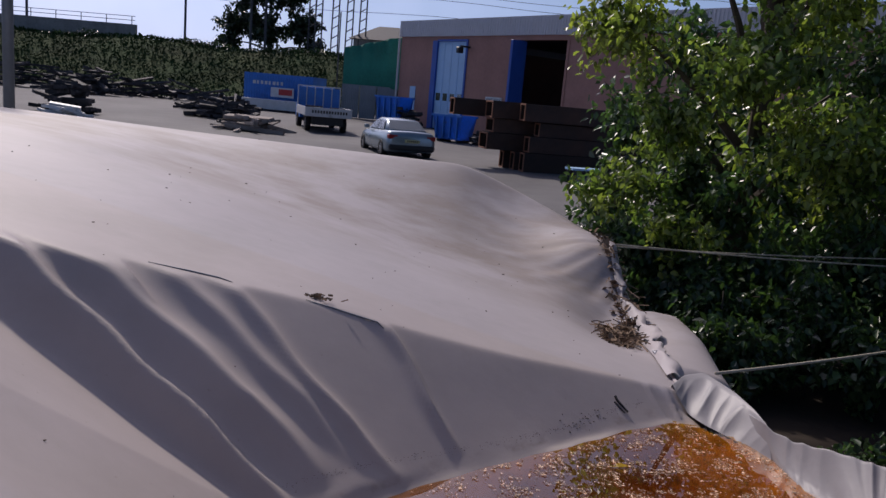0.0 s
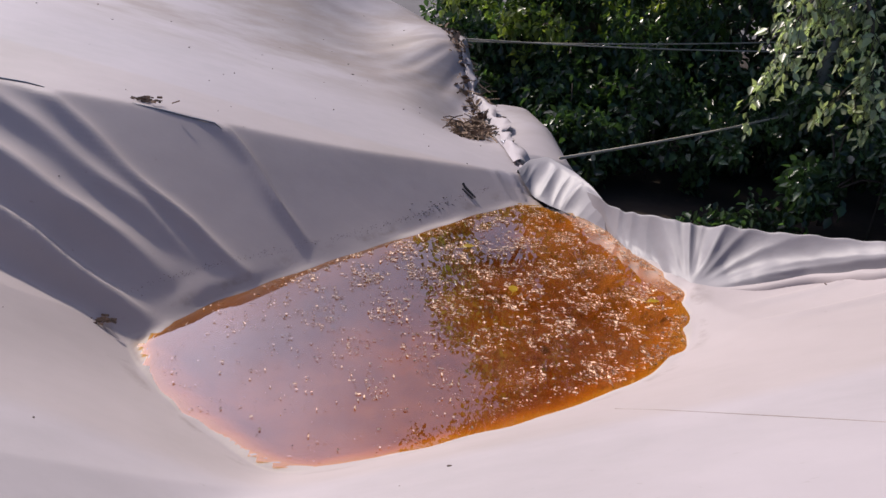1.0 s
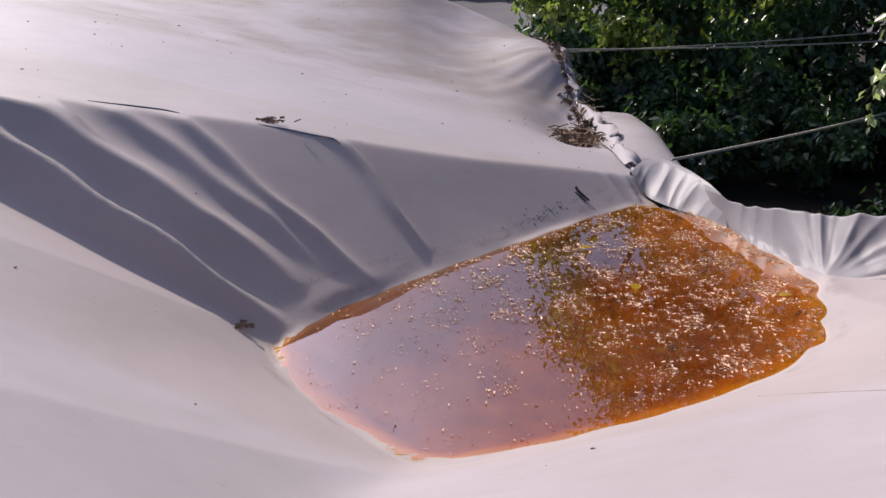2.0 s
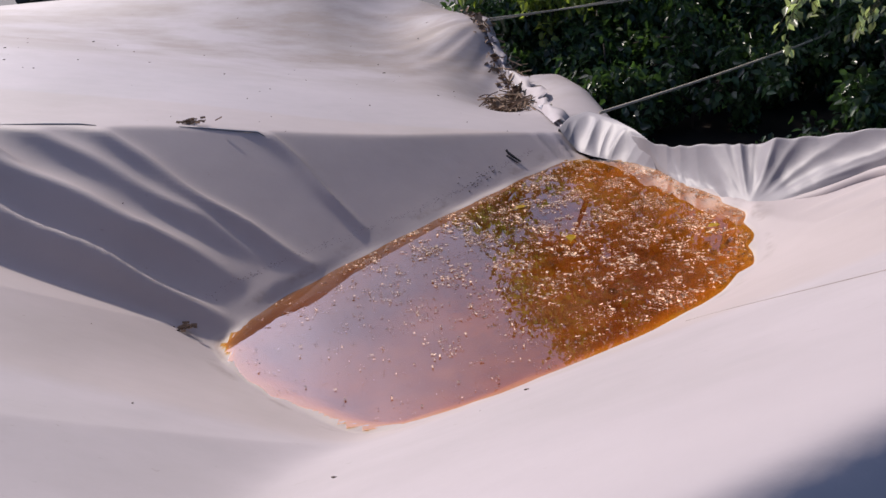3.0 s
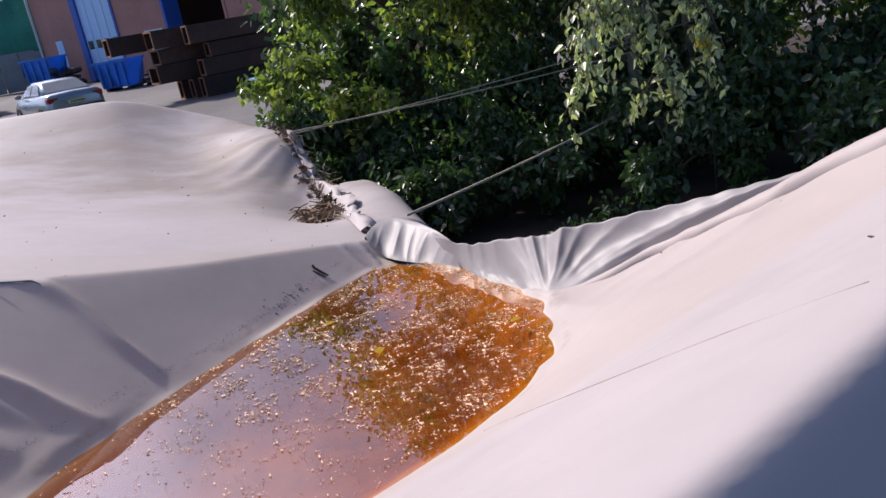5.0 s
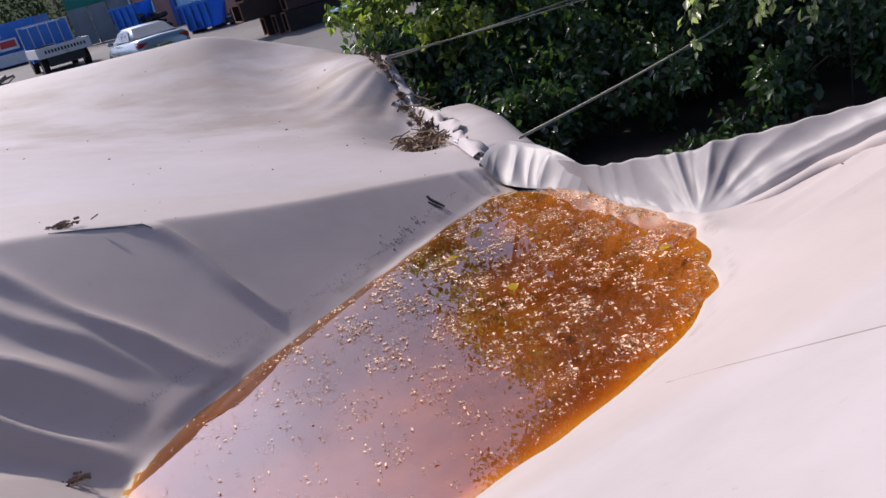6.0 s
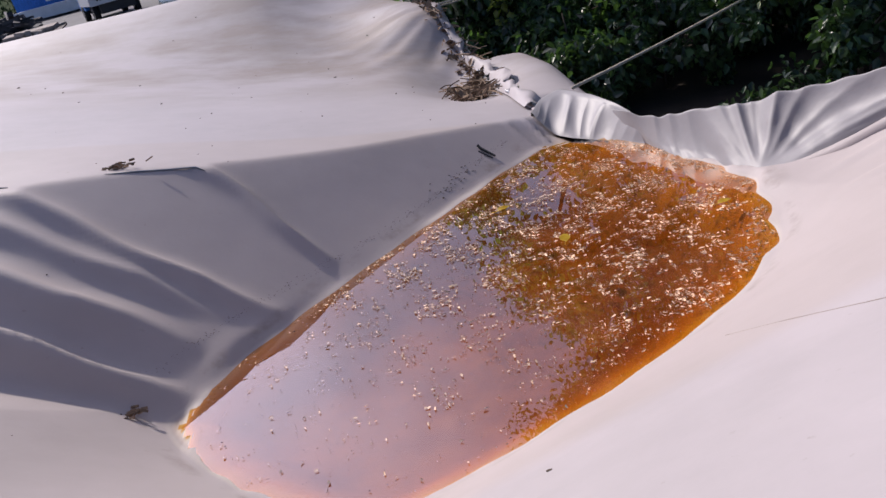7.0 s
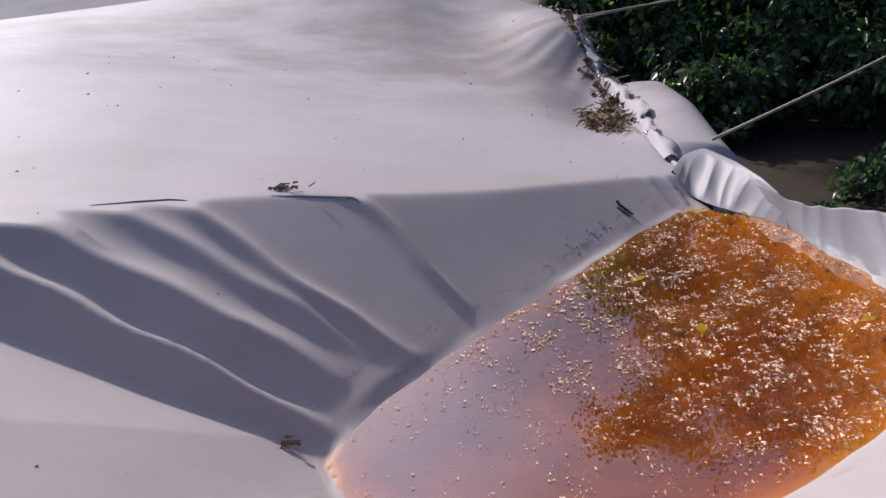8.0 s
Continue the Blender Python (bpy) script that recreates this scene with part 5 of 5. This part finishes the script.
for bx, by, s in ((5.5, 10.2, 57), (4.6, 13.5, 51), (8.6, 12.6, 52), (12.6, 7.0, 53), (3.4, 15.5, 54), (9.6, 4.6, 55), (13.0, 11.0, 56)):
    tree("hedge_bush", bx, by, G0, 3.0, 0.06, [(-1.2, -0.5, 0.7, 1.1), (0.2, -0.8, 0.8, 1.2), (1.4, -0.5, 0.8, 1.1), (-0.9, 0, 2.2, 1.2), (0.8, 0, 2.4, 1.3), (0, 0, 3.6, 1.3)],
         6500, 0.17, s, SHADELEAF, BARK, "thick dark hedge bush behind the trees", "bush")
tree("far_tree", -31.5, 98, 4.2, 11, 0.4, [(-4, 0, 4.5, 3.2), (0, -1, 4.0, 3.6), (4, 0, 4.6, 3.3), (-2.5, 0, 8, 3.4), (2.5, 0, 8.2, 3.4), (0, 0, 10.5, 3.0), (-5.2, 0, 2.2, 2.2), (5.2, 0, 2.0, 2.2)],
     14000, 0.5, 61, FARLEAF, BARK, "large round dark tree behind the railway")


def build_ditch():
    """Bare soil between the cover and the hedge, its colour darkened for the deep shade there."""
    xs, ys = np.arange(0.4, 16, 0.4), np.arange(-4, 15, 0.4)
    v = [(x, y, ground_z(y) + 0.012 + 0.05 * max(0.0, math.sin(x * 1.7) * math.sin(y * 1.3)) * min(1.0, (x - 0.4) * 0.5)) for y in ys for x in xs]
    k = len(xs)
    f = [(j * k + i, j * k + i + 1, (j + 1) * k + i + 1, (j + 1) * k + i) for j in range(len(ys) - 1) for i in range(k - 1)
         if ys[j] < 10.4 + 0.3 * math.sin(xs[i] * 3) + max(0.0, (xs[i] - 1.5)) * 3]
    tagged(sheet("soil_strip", v, f, SOIL), "bare soil strip under the hedge, coloured dark for the deep shade there", "soil", kind="structure")


build_ditch()
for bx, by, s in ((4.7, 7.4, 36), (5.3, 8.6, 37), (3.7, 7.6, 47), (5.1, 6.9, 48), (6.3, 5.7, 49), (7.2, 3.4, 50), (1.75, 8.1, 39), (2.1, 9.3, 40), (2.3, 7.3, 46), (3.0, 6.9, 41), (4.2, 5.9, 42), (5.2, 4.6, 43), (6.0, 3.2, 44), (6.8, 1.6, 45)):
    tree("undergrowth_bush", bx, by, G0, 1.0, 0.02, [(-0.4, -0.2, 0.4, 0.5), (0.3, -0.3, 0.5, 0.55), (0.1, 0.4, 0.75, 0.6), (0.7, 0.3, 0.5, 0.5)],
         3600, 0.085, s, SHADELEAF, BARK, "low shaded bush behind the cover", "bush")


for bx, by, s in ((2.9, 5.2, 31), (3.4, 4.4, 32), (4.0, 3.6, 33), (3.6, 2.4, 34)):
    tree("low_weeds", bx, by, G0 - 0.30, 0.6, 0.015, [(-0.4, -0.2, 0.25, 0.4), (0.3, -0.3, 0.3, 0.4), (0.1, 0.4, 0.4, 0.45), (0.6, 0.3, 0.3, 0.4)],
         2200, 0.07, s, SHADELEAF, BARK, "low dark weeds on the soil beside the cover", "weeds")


def build_birches():
    for x, y, r, s in ((4.95, 7.6, 0.085, 21), (6.0, 8.1, 0.08, 22)):
        tree("birch_tree", x, y, G0, 9.0, r, [(-0.6, -0.6, 4.2, 0.9), (0.5, -0.5, 4.6, 0.9), (-0.3, 0.2, 6.0, 1.2), (0.4, 0.2, 7.4, 1.2), (-0.9, -0.8, 5.4, 0.9)],
             5000, 0.08, s, BIRCHLEAF, BIRCHBARK, "slim pale-barked birch tree", droop=0.9)
    # the hanging branch close to the cover
    rng = np.random.RandomState(31)
    t = thing("birch_branch", pose(0, 0, 0), "hanging birch branch with pale drooping leaves", "branch")
    bm, spots = bmesh.new(), []
    arms = [[(4.93, 7.55, 2.3), (3.95, 6.2, 1.6), (3.25, 5.45, 1.15), (2.85, 5.2, 0.72), (2.7, 5.2, 0.25)],
            [(3.95, 6.2, 1.6), (3.9, 5.7, 1.15), (4.0, 5.45, 0.75), (4.05, 5.3, 0.35)],
            [(3.25, 5.45, 1.15), (3.4, 5.25, 0.75), (3.5, 5.2, 0.3)],
            [(3.5, 5.7, 1.3), (3.1, 5.35, 1.05), (2.75, 5.25, 0.8)],
            [(4.95, 7.6, 2.9), (4.6, 6.6, 2.4), (4.4, 6.0, 1.8), (4.5, 5.8, 1.1)],
            [(5.95, 8.0, 2.6), (5.4, 7.0, 2.1), (5.1, 6.4, 1.5), (5.1, 6.2, 0.9)],
            [(4.0, 6.2, 1.7), (3.6, 5.9, 1.95), (3.2, 5.7, 1.75), (2.9, 5.5, 1.35)]]
    for arm, start in zip(arms, (1, 0, 0, 0, 1, 1, 0)):
        arm = [np.array(p) + np.array([0.32 * min(1.0, (7.6 - p[1]) / 1.5), 0, 0]) for p in arm]
        tube(bm, arm, [0.022 - 0.018 * i / (len(arm) - 1) for i in range(len(arm))], 5)
        for k in range(25):
            i = rng.randint(start, len(arm) - 1)
            f = rng.rand()
            a = arm[i] * (1 - f) + arm[i + 1] * f
            ln = rng.uniform(0.18, 0.6)
            e = a + np.array([rng.normal(0, 0.16), rng.normal(0, 0.14), -ln])
            m = (a + e) / 2 + np.array([rng.normal(0, 0.1), rng.normal(0, 0.08), 0.12])
            tube(bm, [a, m, e], [0.004, 0.003, 0.0015], 3)
            n = int(30 * ln) + 2
            q = rng.uniform(0.1, 1, (n, 1))
            spots.append((1 - q) ** 2 * a + 2 * q * (1 - q) * m + q * q * e + rng.normal(0, 0.02, (n, 3)))
    part("twigwork", bm, BARK, t)
    p = np.concatenate(spots)
    leaves("foliage", p, rng.uniform(0.05, 0.10, len(p)), rng, BIRCHLEAF, t, droop=0.8, width=0.55)


build_birches()


def build_yellow_sprig():
    rng = np.random.RandomState(71)
    t = thing("yellow_sprig", pose(4.31, 5.47, ground_z(5.47)), "small sprig of bright yellow leaves in the hedge", "sprig")
    part("stem", tube(bmesh.new(), [(0.1, 0.1, 0), (0.05, 0.03, 0.7), (0, 0, 1.43)], [0.008, 0.006, 0.003], 5), BARK, t)
    for c in rng.normal(0, (0.06, 0.04, 0.035), (22, 3)) + np.array([0, -0.03, 1.445]):
        leaves("leaf_blade", [c], rng.uniform(0.04, 0.07, 1), rng, YELLOWLEAF, t, droop=0.2)


build_yellow_sprig()


# ---- ropes, hem and litter on the cover ----
def rope(name, a, b, r, sag, label):
    a, b = Vector(a), Vector(b)
    t = thing(name, pose(*a), label, "rope", "tie ropes")
    pts = [(b - a) * (i / 20) + Vector((0, 0, -sag * 4 * (i / 20) * (1 - i / 20))) for i in range(21)]
    part("strand", tube(bmesh.new(), pts, r, 6), ROPE, t, smooth=True)
    return t


rope("tie_rope", (1.45, 4.25, -0.02), (4.95, 7.45, -0.30), 0.0085, 0.03, "taut pale rope tied from the cover to a birch")
rope("tie_rope", (1.06, 6.25, 0.30), (5.0, 7.5, 0.22), 0.007, 0.03, "thin weathered rope tied to a tree")
rope("tie_rope", (1.06, 6.25, 0.28), (6.0, 8.0, 0.36), 0.006, 0.05, "second thin rope tied further off")


def build_litter():
    rng = random.Random(5)
    nr = np.random.RandomState(6)

    def tz(x, y):
        return float(tarp_height(np.array([x]), np.array([y]))[0])

    # twigs and dead leaves caught in the gully at the cover's edge
    t = thing("twig_litter", pose(0.98, 5.0, 0), "tangled dry twigs and dead leaves caught in a fold", "litter")
    bm = bmesh.new()
    for k in range(230):
        y = rng.gauss(4.95, 0.15) if k < 170 else rng.uniform(5.2, 6.5)
        x = (1.0 if y < 5.2 else 1.12) + rng.gauss(0.03, 0.055)
        s = rng.uniform(0.03, 0.13)
        a, e = rng.uniform(0, math.tau), rng.uniform(-0.3, 0.5)
        z = tz(x, y) + rng.uniform(0.005, 0.05)
        d = Vector((math.cos(a) * math.cos(e), math.sin(a) * math.cos(e), math.sin(e))) * s
        p = Vector((x - 0.98, y - 5.0, z))
        tube(bm, [p - d, p + Vector((0, 0, s * 0.15)), p + d], 0.004, 3)
    part("twigs", bm, TWIG, t)
    n = 420
    y = np.where(nr.rand(n) < 0.6, nr.normal(4.95, 0.15, n), nr.uniform(5.2, 6.5, n))
    x = np.where(y < 5.2, 1.0, np.interp(y, [5.2, 5.7, 6.2, 6.5], [1.14, 1.09, 1.02, 0.98])) + nr.normal(0.02, 0.045, n)
    z = tarp_height(x, y) + 0.02
    leaves("dead_leaves", np.stack([x - 0.98, y - 5.0, z], 1), nr.uniform(0.03, 0.07, n), nr, TWIG, t, droop=0.0)
    # small clumps on the crest and slope
    for (x, y, n, r, label) in ((-0.47, 3.12, 34, 0.05, "brown seed clump lying on the crest"), (-0.39, 2.17, 21, 0.022, "small dark twig clump beside the pool")):
        t = thing("debris_clump", pose(x, y, tz(x, y)), label, "debris", "debris on the cover")
        bm = bmesh.new()
        for k in range(n):
            a = rng.uniform(-0.5, 0.5) + 0.1
            p = Vector((rng.gauss(0, r), rng.gauss(0, r * 0.35), rng.uniform(0.002, 0.018)))
            d = Vector((math.cos(a), math.sin(a), rng.uniform(-0.3, 0.4))) * rng.uniform(0.004, 0.014)
            tube(bm, [p - d, p + d], rng.uniform(0.002, 0.005), 4)
        tagged(part("clump", bm, TWIG if n > 20 else MUCK, t), kind="stuff")
    # specks of dirt, each a tiny crumb
    bm = bmesh.new()
    for k in range(120):
        x, y = rng.uniform(-2.6, 2.2), rng.uniform(0.9, 7.0)
        z = tz(x, y)
        if z < 0.015:
            continue
        s = rng.uniform(0.001, 0.0035) * (1 + (y > 4) * 0.6)
        bmesh.ops.create_icosphere(bm, subdivisions=1, radius=s, matrix=pose(x, y, z + s * 0.4, 0, 0, rng.uniform(0, 180)) @ Matrix.Diagonal((rng.uniform(1, 2.6), 1, 0.6, 1)))
    tagged(part("dirt_specks", bm, MUCK), "tiny dark crumbs of dirt on the fabric", "dirt", kind="stuff")
    # a dark line of muck and a twig on the steep face, just over the water
    bm = bmesh.new()
    for k in range(340):
        q = rng.random()
        a = -0.1 + q * 1.75
        s = 0.125 + 0.012 * math.sin(a * 5) + rng.gauss(0, 0.003) - 0.03 * max(0.0, a - 1.0)
        w = 2.2 if 1.15 < a < 1.4 else 1.0
        s += rng.gauss(0, 0.006 * w)
        x, y = -0.21 + a * 0.739 - s * 0.674, 2.27 + a * 0.674 + s * 0.739
        if tz(x, y) < 0.012:
            continue
        r = rng.uniform(0.0005, 0.0012) * w
        bmesh.ops.create_icosphere(bm, subdivisions=1, radius=r, matrix=pose(x, y, tz(x, y) + r * 0.2, 0, 0, 42 + rng.gauss(0, 25)) @ Matrix.Diagonal((rng.uniform(1, 3.5), rng.uniform(0.8, 1.5), 0.6, 1)))
    tagged(part("muck_line", bm, MUCK), "dark tide line of muck along the steep face", "muck", kind="stuff")
    t = thing("black_twig", pose(0.835, 3.39, tz(0.835, 3.39)), "forked black twig stuck to the steep face", "twig")
    bm = bmesh.new()
    tube(bm, [(-0.035, 0.025, 0.034), (-0.028, 0.012, 0.022), (0.018, -0.03, -0.012)], [0.006, 0.006, 0.004], 5)
    tube(bm, [(-0.04, 0.0, 0.016), (0.004, -0.04, -0.014)], [0.004, 0.003], 5)
    part("stick", bm, BLACK, t)
    # yellow leaves floating
    for x, y, a, s in ((0.774, 2.908, 20, 0.055), (0.889, 2.547, 80, 0.06), (1.38, 2.48, 10, 0.05)):
        ob = thing("yellow_leaf", pose(x, y, 0.006, 0, 0, a), "small yellow birch leaf floating on the water", "leaf", "floating leaves")
        bm = bmesh.new()
        pts = [(0, 0), (0.2, 0.24), (0.5, 0.3), (0.8, 0.16), (1, 0), (0.8, -0.16), (0.5, -0.3), (0.2, -0.24)]
        vs = [bm.verts.new(((px - 0.5) * s, py * s, 0.004 * abs(py) * 4 * s / 0.05)) for px, py in pts]
        bm.faces.new(vs)
        bmesh.ops.solidify(bm, geom=list(bm.faces), thickness=0.0008)
        tube(bm, [(-0.5 * s, 0, 0), (-0.85 * s, 0.1 * s, 0.001)], 0.001, 4)
        part("blade", bm, YELLOWLEAF, ob)


build_litter()


def build_flecks():
    """Bits of leaf, seed and scum that float on the pool."""
    rng = np.random.RandomState(9)
    n = 190000
    x, y = rng.uniform(-0.25, 1.55, n), rng.uniform(1.6, 3.45, n)
    clump = 0.12 + 1.9 * bumps(x, y, 0.25, 77) + 1.7 * bumps(x, y, 0.08, 78) + 1.2 * bumps(x, y, 0.035, 79)
    far = np.clip((x * 0.5 + (y - 1.9) * 0.7) / 0.9, 0.10, 1.0)
    keep = (rng.rand(n) < np.clip(clump, 0.02, 1) * far) & (shore(x, y) < -0.012)
    x, y = x[keep], y[keep]
    n = len(x)
    k = 5
    ang = np.sort(rng.uniform(0, math.tau, (n, k)), axis=1)
    r = (0.0010 + 0.0062 * rng.rand(n, 1) ** 5) * np.clip((x * 0.5 + (y - 1.9) * 0.7) / 0.6, 0.75, 1.0)[:, None] * rng.uniform(0.6, 1.3, (n, k))
    st = rng.uniform(0.5, 1.6, (n, 1))
    px, py = x[:, None] + r * np.cos(ang) * st, y[:, None] + r * np.sin(ang) / st
    pz = 0.0025 + rng.uniform(0, 0.003, (n, k))
    v = np.stack([px, py, pz], -1).reshape(-1, 3)
    f = (np.arange(n)[:, None] * k + np.arange(k)[None]).tolist()
    tagged(sheet("floating_flecks", v.tolist(), f, FLECK, smooth=False), "pale scum, seeds and leaf bits floating on the water", "flecks", kind="stuff")


build_flecks()
